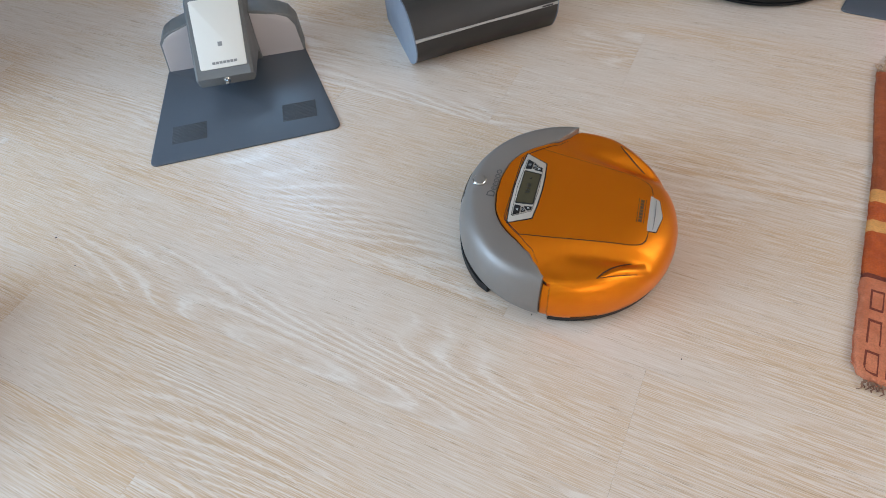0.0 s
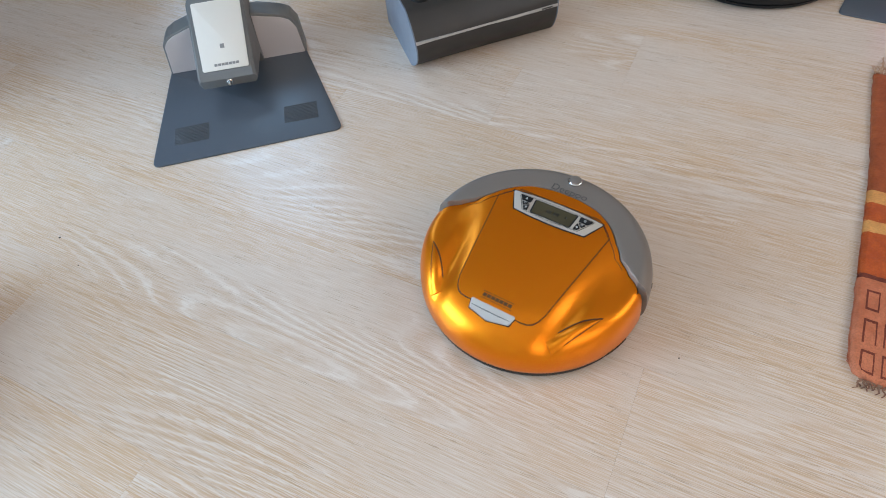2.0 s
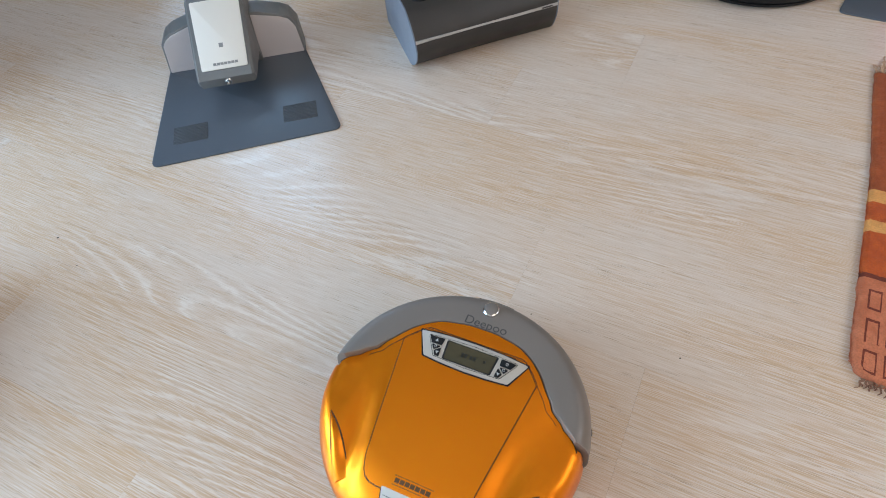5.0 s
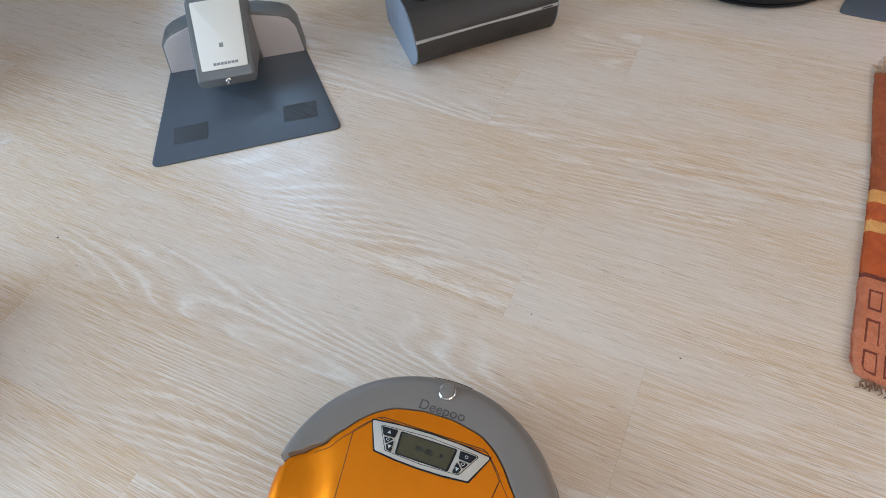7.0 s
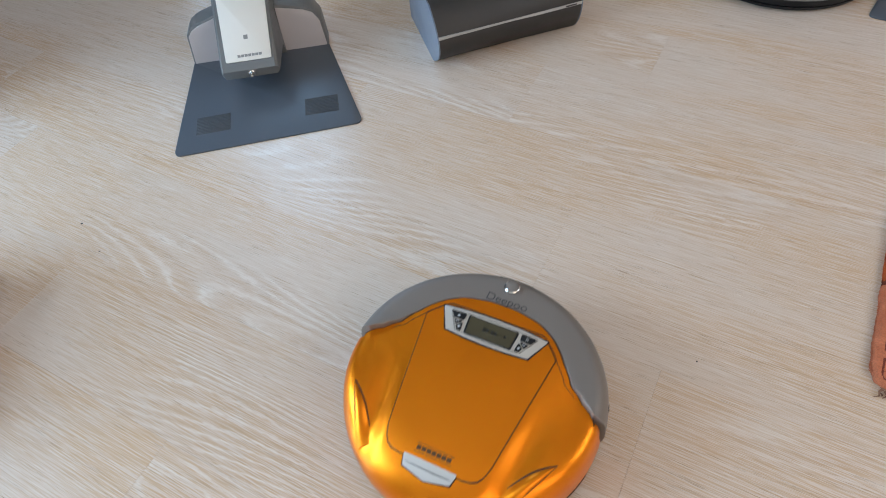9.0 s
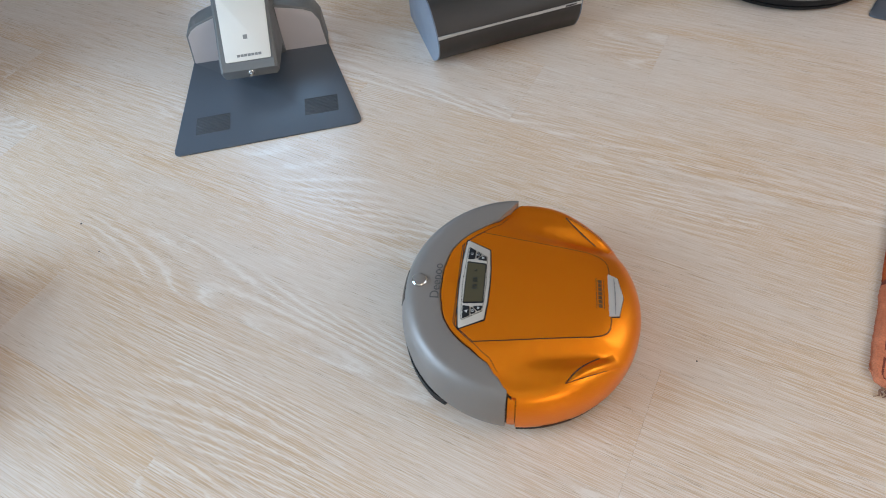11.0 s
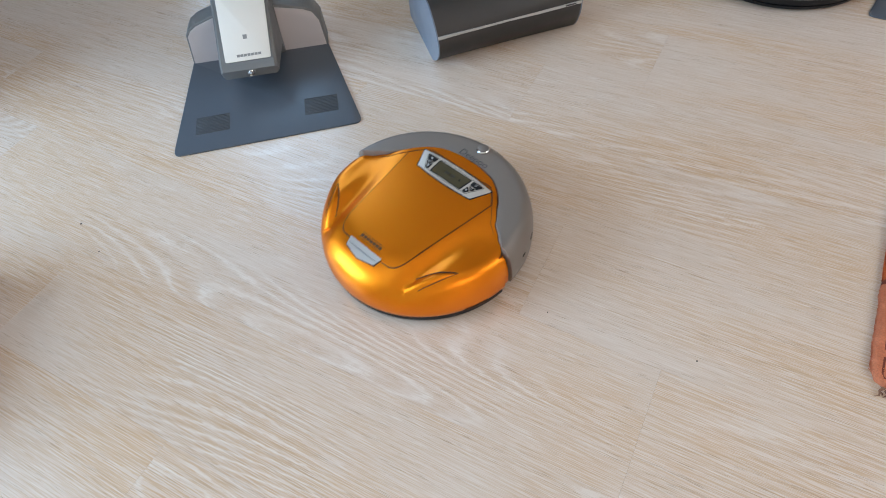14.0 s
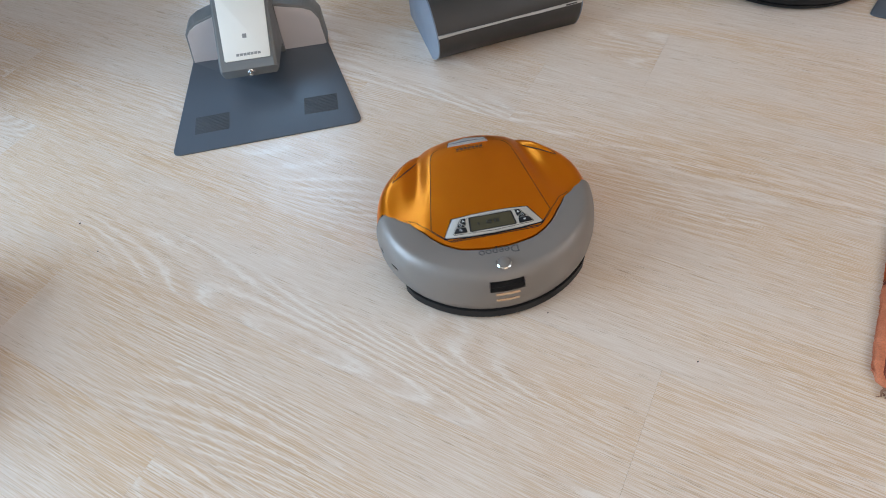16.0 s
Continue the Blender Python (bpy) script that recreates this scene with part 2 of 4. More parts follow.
def rounded(points, radius, n=6):
    """The outline of a polygon with its corners rounded; radius may be a list."""
    out = []
    k = len(points)
    for i in range(k):
        r = radius[i] if isinstance(radius, (list, tuple)) else radius
        p, a, b = Vector(points[i]), Vector(points[i - 1]), Vector(points[(i + 1) % k])
        if r <= 0:
            out.append(tuple(p))
            continue
        u, w = (a - p).normalized(), (b - p).normalized()
        half = math.acos(max(-1, min(1, u.dot(w)))) / 2
        d = min(r / math.tan(half), (a - p).length * 0.49, (b - p).length * 0.49)
        s, e = p + u * d, p + w * d
        for j in range(n + 1):
            t = j / n
            out.append(tuple(s * (1 - t) ** 2 + p * 2 * t * (1 - t) + e * t * t))
    return out


def lathe(profile, n=64, a0=0.0, a1=2 * math.pi):
    """A body of revolution about z from (r, z) pairs."""
    bm = bmesh.new()
    full = abs(a1 - a0 - 2 * math.pi) < 1e-6
    rings = []
    for i in range(n if full else n + 1):
        a = a0 + (a1 - a0) * i / n
        rings.append([bm.verts.new((r * math.cos(a), r * math.sin(a), z)) for r, z in profile])
    for i in range(n):
        p, q = rings[i], rings[(i + 1) % len(rings)]
        for j in range(len(profile) - 1):
            bm.faces.new((p[j], q[j], q[j + 1], p[j + 1]))
    bmesh.ops.remove_doubles(bm, verts=bm.verts[:], dist=1e-6)
    return bm


def lettering(text, size, depth=0.0004, align="CENTER", spacing=1.0):
    """Raised lettering as a mesh, centred, in the x, y plane."""
    cu = bpy.data.curves.new("lettering", "FONT")
    cu.body, cu.size, cu.extrude, cu.align_x, cu.align_y, cu.space_character = text, size, depth, align, "CENTER", spacing
    tmp = bpy.data.objects.new("lettering", cu)
    scene.collection.objects.link(tmp)
    bpy.context.view_layer.update()
    me = bpy.data.meshes.new_from_object(tmp.evaluated_get(bpy.context.evaluated_depsgraph_get()))
    bm = bmesh.new()
    bm.from_mesh(me)
    bpy.data.objects.remove(tmp)
    bpy.data.curves.remove(cu)
    bpy.data.meshes.remove(me)
    return bm


def clamp01(t):
    return max(0.0, min(1.0, t))


def smooth(a, b, t):
    t = clamp01((t - a) / (b - a))
    return t * t * (3 - 2 * t)


def thing(name, label, category, m, group=""):
    ob = new(name)
    ob.empty_display_size = 0.05
    ob.matrix_basis = m
    return tagged(ob, label, category, group)


# ---- the room ----
def structure(name, bm, material, label, m=None):
    ob = new(name, mesh(name, bm, material))
    if m is not None:
        ob.matrix_basis = m
    return tagged(ob, label, kind="structure")


def wall_with_window(name, length, height, thick, win, label, m):
    """A wall along x with one window opening (centre, sill, width, height)."""
    bm = bmesh.new()
    c, sill, w, h = win
    for x0, x1, z0, z1 in ((-length / 2, c - w / 2, 0, height), (c + w / 2, length / 2, 0, height), (c - w / 2, c + w / 2, 0, sill), (c - w / 2, c + w / 2, sill + h, height)):
        if x1 - x0 < 0.01 or z1 - z0 < 0.01:
            continue
        piece = box(x0, x1, 0, thick, z0, z1)
        tmp = bpy.data.meshes.new("piece")
        piece.to_mesh(tmp)
        piece.free()
        bm.from_mesh(tmp)
        bpy.data.meshes.remove(tmp)
    return structure(name, bm, WALL, label, m)


def window(name, w, h, panes, label, m):
    win = tagged(new(name), label, kind="structure")
    win.matrix_basis = m
    t = 0.06
    for x0, x1, z0, z1 in ((0, w, 0, t), (0, w, h - t, h), (0, t, t, h - t), (w - t, w, t, h - t)):
        part("window_frame", box(x0, x1, 0.1, 0.16, z0, z1, 0.004), TRIM, win)
    step = (w - 2 * t) / panes
    for i in range(panes):
        if i:
            part("mullion", box(t + step * i - 0.03, t + step * i + 0.03, 0.1, 0.16, t, h - t, 0.004), TRIM, win)
        pane = part("pane", box(t + step * i + 0.032 * (i > 0), t + step * (i + 1) - 0.032 * (i < panes - 1), 0.128, 0.132, t, h - t), GLASS, win)
        pane.visible_shadow = False
    return win


def build_room():
    x0, x1, y0, y1, hgt = ROOM
    structure("floor", box(x0 - 0.25, x1 + 0.25, y0 - 0.25, y1 + 0.25, -0.12, -0.010), WOOD, "subfloor under white-washed oak laminate")
    structure("ceiling", box(x0 - 0.3, x1 + 0.3, y0 - 0.3, y1 + 0.3, hgt, hgt + 0.15), CEIL, "plain white ceiling")
    wx, wy = x1 - x0, y1 - y0
    cy, cx = (y0 + y1) / 2, (x0 + x1) / 2
    c, s, w, h = WIN_LEFT
    wall_with_window("wall_west", wy, hgt, 0.25, (c - cy, s, w, h), "pale painted wall with a tall window", pose(x0, cy, 0, 0, 0, 90))
    window("window_1", w, h, 2, "tall white-framed window", pose(x0, c - w / 2, s, 0, 0, 90))
    c, s, w, h = WIN_FILL_SOUTH
    wall_with_window("wall_south", wx, hgt, 0.25, (cx - c, s, w, h), "pale painted wall with an added fill window", pose(cx, y0, 0, 0, 0, 180))
    window("fill_window", w, h, 2, "unseen wide white-framed window added for warm fill", pose(c + w / 2, y0, s, 0, 0, 180))
    c, s, w, h = WIN_EAST
    wall_with_window("wall_east", wy, hgt, 0.25, (cy - c, s, w, h), "pale painted wall with a window", pose(x1, cy, 0, 0, 0, -90))
    window("window_4", w, h, 2, "white-framed window", pose(x1, c + w / 2, s, 0, 0, -90))
    c, s, w, h = WIN_FAR
    far = wall_with_window("wall_north", wx, hgt, 0.25, (c - cx, s, w, h), "warm painted wall with a window", pose(cx, y1, 0))
    far.data.materials[0] = WALL_FAR
    window("window_3", w, h, 2, "white-framed window", pose(c - w / 2, y1, s))
    # unseen pier added to block window light and darken the far left floor
    structure("shade_pier", box(-1.75, -1.19, 1.02, y1 - 0.002, 0.0, hgt), SHADE_PIER, "unseen dark brown pier added to shade the far left floor")


build_room()


# ---- robot vacuum ----
R = 0.170
BUMP = [(0.0, 0.1575), (1.6, 0.155), (3.8, 0.1500), (8.5, 0.1365), (16.9, 0.1215), (30.6, 0.1150), (46.4, 0.1140), (58.9, 0.1125), (73.8, 0.1080), (90.0, 0.1060)]


def bumper_edge(deg):
    """Radius at which the grey bumper meets the orange deck, by the angle from the right."""
    d = deg if deg <= 90 else 180 - deg
    for (a, ra), (b, rb) in zip(BUMP, BUMP[1:]):
        if d <= b:
            t = (d - a) / (b - a)
            return ra + (rb - ra) * (t * t * (3 - 2 * t) * 0.5 + t * 0.5)
    return BUMP[-1][1]


def lid_half(y):
    return 0.0895 + (0.0655 - 0.0895) * clamp01((0.055 - y) / 0.16)


def deck(x, y):
    """Height of the orange shell at x, y."""
    r = math.hypot(x, y)
    s = abs(x) - lid_half(y)
    rear = smooth(0.03, -0.09, y)
    top = 0.0972 - 0.0085 * (clamp01((0.05 - y) / 0.18)) ** 2 - 0.0020 * min(1.0, abs(x) / 0.09) ** 2 * smooth(0.06, 0.0, y)
    out = smooth(0.0, 0.034, s)
    top -= 0.0105 * smooth(-0.001, 0.024, s) * rear + 0.0090 * smooth(0.0, 0.060, s) * (1 - rear)
    top += 0.0075 * smooth(0.020, 0.046, s) * rear
    side = out * smooth(-0.13, -0.04, y)
    a0 = 0.100 + 0.017 * out + 0.027 * side
    t = clamp01((r - a0) / (R - a0))
    return 0.036 + (top - 0.036) * max(0.0, 1 - t ** (2.5 + 0.6 * out)) ** (1 / 2.3)


def sheet(outline_rows, lift, thick, fn=deck):
    """A skin over the shell: rows of (y, x0, x1), lifted, with a rim."""
    bm = bmesh.new()
    n = 18
    rows = [[bm.verts.new((x0 + (x1 - x0) * i / n, y, fn(x0 + (x1 - x0) * i / n, y) + lift)) for i in range(n + 1)] for y, x0, x1 in outline_rows]
    for p, q in zip(rows, rows[1:]):
        for i in range(n):
            bm.faces.new((p[i], p[i + 1], q[i + 1], q[i]))
    res = bmesh.ops.extrude_face_region(bm, geom=bm.faces[:])
    for g in res["geom"]:
        if isinstance(g, bmesh.types.BMVert):
            g.co.z -= thick
    return bm


def lid_rows(grow):
    pts = [(-0.1215, 0.040), (-0.1200, 0.050), (-0.116, 0.0570), (-0.110, 0.0615), (-0.102, 0.0645)]
    rows = [(y - grow * (1 if i < 3 else 0.4), h + grow) for i, (y, h) in enumerate(pts)]
    for i in range(1, 25):
        y = -0.102 + 0.157 * i / 24
        rows.append((y, lid_half(y) - 0.0005 + grow))
    rows += [(0.062 + grow * 0.5, 0.0835 + grow * 0.7), (0.070 + grow, 0.0765 + grow * 0.5), (0.0805 + grow, 0.0675 + grow * 0.5)]
    return [(y, -h, h) for y, h in rows]


def robot_shell():
    bm = bmesh.new()
    nr = 30
    centre = bm.verts.new((0, 0, deck(0, 0)))

    def spoke(deg, ro, wall):
        c, s = math.cos(radians(deg)), math.sin(radians(deg))
        vs = []
        for j in range(1, nr + 1):
            t = j / nr
            r = ro * (t if wall is False else 1 - (1 - t) ** 1.5)
            vs.append(bm.verts.new((r * c, r * s, deck(r * c, r * s))))
        if wall:
            for r, z in ((R * 1.0, 0.030), (R * 0.996, 0.0245), (R * 0.982, 0.0215), (R * 0.93, 0.0205)):
                vs.append(bm.verts.new((r * c, r * s, z)))
        else:
            vs.append(bm.verts.new((ro * c, ro * s, vs[-1].co.z - 0.012)))
        return vs

    def patch(spokes):
        for p, q in zip(spokes, spokes[1:]):
            bm.faces.new((centre, p[0], q[0]))
            for j in range(len(p) - 1):
                bm.faces.new((p[j], q[j], q[j + 1], p[j + 1]))

    patch([spoke(d, R, True) for d in np.linspace(181.5, 358.5, 110)])
    patch([spoke(d, bumper_edge(min(180, max(0, d))) - 0.0015, False) for d in np.linspace(-1.5, 181.5, 100)])
    bmesh.ops.remove_doubles(bm, verts=bm.verts[:], dist=2e-5)
    return bm


BUMPER_PROFILE = [(-0.0180, 0.0953), (-0.0145, 0.0932), (-0.0112, 0.0900), (-0.0083, 0.0858), (-0.0058, 0.0805), (-0.0038, 0.0740), (-0.0020, 0.0660), (-0.0006, 0.0550), (0.0, 0.0430), (-0.0008, 0.0310), (-0.0030, 0.0240), (-0.0100, 0.0228)]


def bumper_wall(deg):
    """Outer radius of the bumper: flatter in front than at its ends."""
    return R + 0.0026 - 0.0076 * math.sin(radians(deg)) ** 2


def robot_bumper():
    bm = bmesh.new()
    spokes = []
    for d in np.linspace(2.9, 177.1, 110):
        c, s = math.cos(radians(d)), math.sin(radians(d))
        ri = bumper_edge(d)
        ro = bumper_wall(d)
        prof = [(ri, 0.080), (ri, 0.0945), (ri + 0.0012, 0.0962)]
        lip = ro - 0.0215
        if ri + 0.004 < lip:
            for k in range(1, 7):
                prof.append((ri + 0.0012 + (lip - ri - 0.0012) * k / 6, 0.0968 - 0.0006 * (k / 6) ** 2))
        for dr, z in BUMPER_PROFILE:
            if ro + dr > ri + 0.0014:
                prof.append((ro + dr, z))
        while len(prof) < 22:
            prof.insert(3, prof[2])
        spokes.append([bm.verts.new((r * c, r * s, z)) for r, z in prof])
    for p, q in zip(spokes, spokes[1:]):
        for j in range(len(p) - 1):
            bm.faces.new((p[j], q[j], q[j + 1], p[j + 1]))
    for sp in (spokes[0], spokes[-1]):
        bm.faces.new(sp)
    bmesh.ops.remove_doubles(bm, verts=bm.verts[:], dist=1e-6)
    return bm


def lay(bm, x, y, turn=0.0, lift=0.0002, fn=deck):
    """Bend a flat mesh onto a surface round x, y."""
    c, s = math.cos(radians(turn)), math.sin(radians(turn))
    for v in bm.verts:
        px, py = x + c * v.co.x - s * v.co.y, y + s * v.co.x + c * v.co.y
        v.co = Vector((px, py, fn(px, py) + v.co.z + lift))
    return bm


def bumper_top(x, y):
    return 0.0968 - 0.0006 * smooth(0.106, 0.145, math.hypot(x, y))


def wedge(points, lift, depth, fn=deck):
    """A small slab over an outline, following the surface."""
    bm = prism(points, 0.0, depth)
    bmesh.ops.triangulate(bm, faces=[f for f in bm.faces if len(f.verts) > 4])
    for v in bm.verts:
        v.co.z += fn(v.co.x, v.co.y) + lift
    return bm


def ribbon(path, width, lift, depth, fn=deck):
    """A thin raised line along a path on the shell."""
    bm = bmesh.new()
    rows = []
    for i, p in enumerate(path):
        a, b = Vector(path[max(0, i - 1)]), Vector(path[min(len(path) - 1, i + 1)])
        d = (b - a).normalized()
        nx, ny = -d.y * width / 2, d.x * width / 2
        taper = 0.25 + 0.75 * math.sin(math.pi * (i + 0.5) / len(path)) ** 0.5
        nx, ny = nx * taper, ny * taper
        rows.append([bm.verts.new((p[0] + sx * nx, p[1] + sx * ny, fn(p[0] + sx * nx, p[1] + sx * ny) + dz)) for sx, dz in ((-1, lift - depth), (-1, lift), (1, lift), (1, lift - depth))])
    for p, q in zip(rows, rows[1:]):
        for j in range(3):
            bm.faces.new((p[j], p[j + 1], q[j + 1], q[j]))
    return bm


def build_robot(m):
    bot = thing("robot_vacuum", "round orange metallic robot vacuum with grey front bumper on the floor", "robot vacuum", m)
    part("chassis", lathe([(0.0, 0.010), (0.130, 0.010), (0.150, 0.013), (0.158, 0.020), (0.158, 0.032), (0.0, 0.032)], 72), BLACK, bot, "black plastic underbody")
    for sx in (-1, 1):
        wheel = part("wheel", lathe([(0.020, -0.009), (0.031, -0.008), (0.033, -0.004), (0.033, 0.004), (0.031, 0.008), (0.020, 0.009)], 36), RUBBER, bot, "black rubber drive wheel", pose(sx * 0.115, 0, 0.033, 0, 90, 0))
        part("hub", lathe([(0.0, -0.007), (0.020, -0.007), (0.020, 0.007), (0.0, 0.007)], 24), GREY_TRIM, wheel)
    part("caster", lathe([(0.0, 0.0), (0.008, 0.001), (0.012, 0.005), (0.012, 0.012), (0.0, 0.012)], 24), RUBBER, bot, "", pose(0, 0.118, 0))
    shell = part("shell", robot_shell(), ORANGE, bot, "glossy metallic orange shell with sculpted shoulders")
    bump = part("bumper", robot_bumper(), GREY_BUMPER, bot, "matt grey wraparound front bumper")
    # black strip under the bumper and dark gaps at its ends
    part("skirt", skirt_strip(), BLACK, bot, "black rubber strip below the bumper")
    part("rear_base", rear_base(), BLACK, bot, "black plastic base under the shell")
    for sx in (-1, 1):
        for name, lo, hi, inset, mat, label in (("joint_post", -1.2, 2.2, 0.0030, ORANGE, "narrow recessed orange strip beside the bumper end"), ("joint_gap", -1.7, 3.1, 0.0052, SEAM, "dark gap round the strip")):
            gap = bmesh.new()
            prof = [(0.1530, 0.0835), (0.1575, 0.0805), (0.1605, 0.0775), (0.1640, 0.0745), (0.1680, 0.0620), (0.1698, 0.0460), (0.1700, 0.0280), (0.166, 0.018)]
            rows = []
            for d in np.linspace(lo, hi, 4):
                a = radians(d if sx > 0 else 180 - d)
                rows.append([gap.verts.new(((r - inset) * math.cos(a), (r - inset) * math.sin(a), z - inset * 0.5)) for r, z in prof])
            for p, q in zip(rows, rows[1:]):
                for k in range(len(prof) - 1):
                    gap.faces.new((p[k], p[k + 1], q[k + 1], q[k]))
            res = bmesh.ops.extrude_face_region(gap, geom=gap.faces[:])
            for g in res["geom"]:
                if isinstance(g, bmesh.types.BMVert):
                    g.co.x *= 0.965
                    g.co.z -= 0.003
            part(name, gap, mat, bot, label)
    part("deck_gap", ring_gap(), SEAM, shell, "dark gap round the deck")
    rim = []
    for d in np.linspace(9, 171, 90):
        c, k = math.cos(radians(d)), math.sin(radians(d))
        r = min(bumper_edge(d) - 0.0085, 0.0835 / k)
        rim.append((r * c, r * k))
    part("rim_seam", ribbon(rim, 0.0010, 0.0005, 0.002), SEAM, shell, "dark seam inside the orange rim")
    # lid with seam
    part("lid_seam", sheet(lid_rows(0.0012), 0.0003, 0.002), SEAM, shell, "dark seam round the lid")
    lid = part("lid", sheet(lid_rows(0.0), 0.0009, 0.002), ORANGE, bot, "orange dust bin lid")
    part("badge", badge_bars(), PRINT_DARK, lid, "dark badge printed between two lines")
    build_control_panel(bot)
    # latch at the rear edge of the lid
    latch = part("latch", wedge(rounded([(-0.034, -0.1195), (-0.030, -0.1330), (-0.002, -0.1395), (0.002, -0.1395), (0.030, -0.1330), (0.034, -0.1195)], 0.0015, 3), -0.0005, 0.0026), LATCH, bot, "polished silver lid latch")
    part("latch_lip", ribbon([(x, -0.1275 - 0.0012 * math.cos(x * 45)) for x in np.linspace(-0.029, 0.029, 12)], 0.0011, 0.0024, 0.002), GREY_TRIM, latch)
    part("latch_recess", wedge(rounded([(-0.0355, -0.1180), (-0.0315, -0.1340), (0.0, -0.1408), (0.0315, -0.1340), (0.0355, -0.1180)], 0.0015, 3), -0.001, 0.0016), SEAM, latch)
    # tail vents: slanted recesses on both shoulders
    for sx in (-1, 1):
        up = [(sx * (0.1335 - 0.0545 * t), -0.0630 - 0.0600 * t + 0.0075 * math.sin(math.pi * t)) for t in np.linspace(0, 1, 16)]
        low = [(sx * (0.1335 - 0.0395 * t), -0.0630 - 0.0700 * t - 0.0035 * math.sin(math.pi * t)) for t in np.linspace(0, 1, 16)]
        vent = part("tail_vent", wedge_between(up, low), ORANGE, bot, "slanted orange tail scoop")
        part("vent_gap", ribbon(up[:13], 0.0019, 0.0006, 0.003), SEAM, vent, "dark upper gap of the scoop")
        part("vent_edge", ribbon(low[:12], 0.0007, 0.0008, 0.002), SEAM, vent)
        part("side_slot", slot_on_rim(sx), SEAM, bot, "dark slot low on the side")
    # bumper fittings
    ref = part("knob", lathe([(0.0, 0.0075), (0.006, 0.0076), (0.0086, 0.0068), (0.0094, 0.0052), (0.0097, 0.0), (0.0, 0.0)], 32), GREY_BUMPER, bot, "small grey dome knob", pose(0, 0.1368, 0.0950))
    part("knob_rim", lathe([(0.0096, 0.0006), (0.0108, 0.0014), (0.0107, 0.0046), (0.0094, 0.0058)], 40), CHROME, ref, "chrome rim")
    bars = lettering("Deepoo", 0.0178, 0.00015)
    part("lettering", lay(bars, 0.0015, 0.1130, 0, 0.0001, bumper_top), PRINT, bump, "dark grey printed word on the bumper")
    part("sensor_window", on_rim(-0.0265, 0.0265, 0.0680, 0.0850), SENSOR, bump, "glossy black infrared sensor window")
    part("charge_contact", on_rim(-0.018, 0.018, 0.0600, 0.0645), COPPER, bump, "bright metal charging contact")
    part("charge_contact", on_rim(-0.017, 0.017, 0.0475, 0.0520), COPPER, bump, "bright metal charging contact")
    for deg, half in ((14.0, 0.0040), (27.0, 0.0070)):
        x = R * radians(90 - deg)
        part("bumper_slit", on_rim(x - half, x + half, 0.0550, 0.0566), SENSOR, bump, "short dark slit in the bumper")
    return bot


def rear_base():
    bm = bmesh.new()
    rows = []
    for d in np.linspace(182, 358, 72):
        c, s = math.cos(radians(d)), math.sin(radians(d))
        rows.append([bm.verts.new((q * c, q * s, z)) for q, z in ((0.140, 0.005), (0.1630, 0.006), (0.1660, 0.010), (0.1662, 0.0222), (0.150, 0.0224))])
    for p, q in zip(rows, rows[1:]):
        for j in range(5):
            bm.faces.new((p[j], p[(j + 1) % 5], q[(j + 1) % 5], q[j]))
    bm.faces.new(rows[0])
    bm.faces.new(rows[-1])
    return bm


def skirt_strip():
    bm = bmesh.new()
    rows = []
    for d in np.linspace(33, 147, 60):
        c, s = math.cos(radians(d)), math.sin(radians(d))
        r = bumper_wall(d) + 0.0002
        end = 0.010 * (1 - smooth(33, 40, d) * (1 - smooth(140, 147, d)))
        rows.append([bm.verts.new((q * c, q * s, z)) for q, z in ((0.140, 0.004), (r - 0.005 - end * 0.3, 0.003), (r - end * 0.3, 0.007), (r - end * 0.3, 0.0225), (0.150, 0.0228))])
    for p, q in zip(rows, rows[1:]):
        for j in range(5):
            bm.faces.new((p[j], p[(j + 1) % 5], q[(j + 1) % 5], q[j]))
    bm.faces.new(rows[0])
    bm.faces.new(rows[-1])
    return bm


def ring_gap():
    bm = bmesh.new()
    rows = []
    for d in np.linspace(0.5, 179.5, 90):
        c, s = math.cos(radians(d)), math.sin(radians(d))
        r = bumper_edge(d)
        z = min(deck((r - 0.002) * c, (r - 0.002) * s), 0.0945) - 0.0012
        rows.append([bm.verts.new((q * c, q * s, z + dz)) for q, dz in ((r - 0.0022, 0.0), (r + 0.0006, 0.0), (r + 0.0006, -0.004), (r - 0.0022, -0.004))])
    for p, q in zip(rows, rows[1:]):
        for j in range(4):
            bm.faces.new((p[j], p[(j + 1) % 4], q[(j + 1) % 4], q[j]))
    return bm


def wedge_between(up, low):
    """A softly hollowed scoop between two lines on the shell."""
    bm = bmesh.new()
    rows = []
    for (ax, ay), (bx, by) in zip(up, low):
        row = []
        for j in range(7):
            t = j / 6
            x, y = ax + (bx - ax) * t, ay + (by - ay) * t
            width = math.hypot(bx - ax, by - ay)
            row.append(bm.verts.new((x, y, deck(x, y) + 0.0003 + 0.0030 * min(1, width / 0.012) * math.sin(math.pi * t ** 1.4) - 0.0008 * (1 - t))))
        rows.append(row)
    for p, q in zip(rows, rows[1:]):
        for j in range(6):
            bm.faces.new((p[j], p[j + 1], q[j + 1], q[j]))
    res = bmesh.ops.extrude_face_region(bm, geom=bm.faces[:])
    for g in res["geom"]:
        if isinstance(g, bmesh.types.BMVert):
            g.co.z -= 0.003
    return bm


RIM_Z = [z for dr, z in reversed(BUMPER_PROFILE)]
RIM_DR = [dr for dr, z in reversed(BUMPER_PROFILE)]


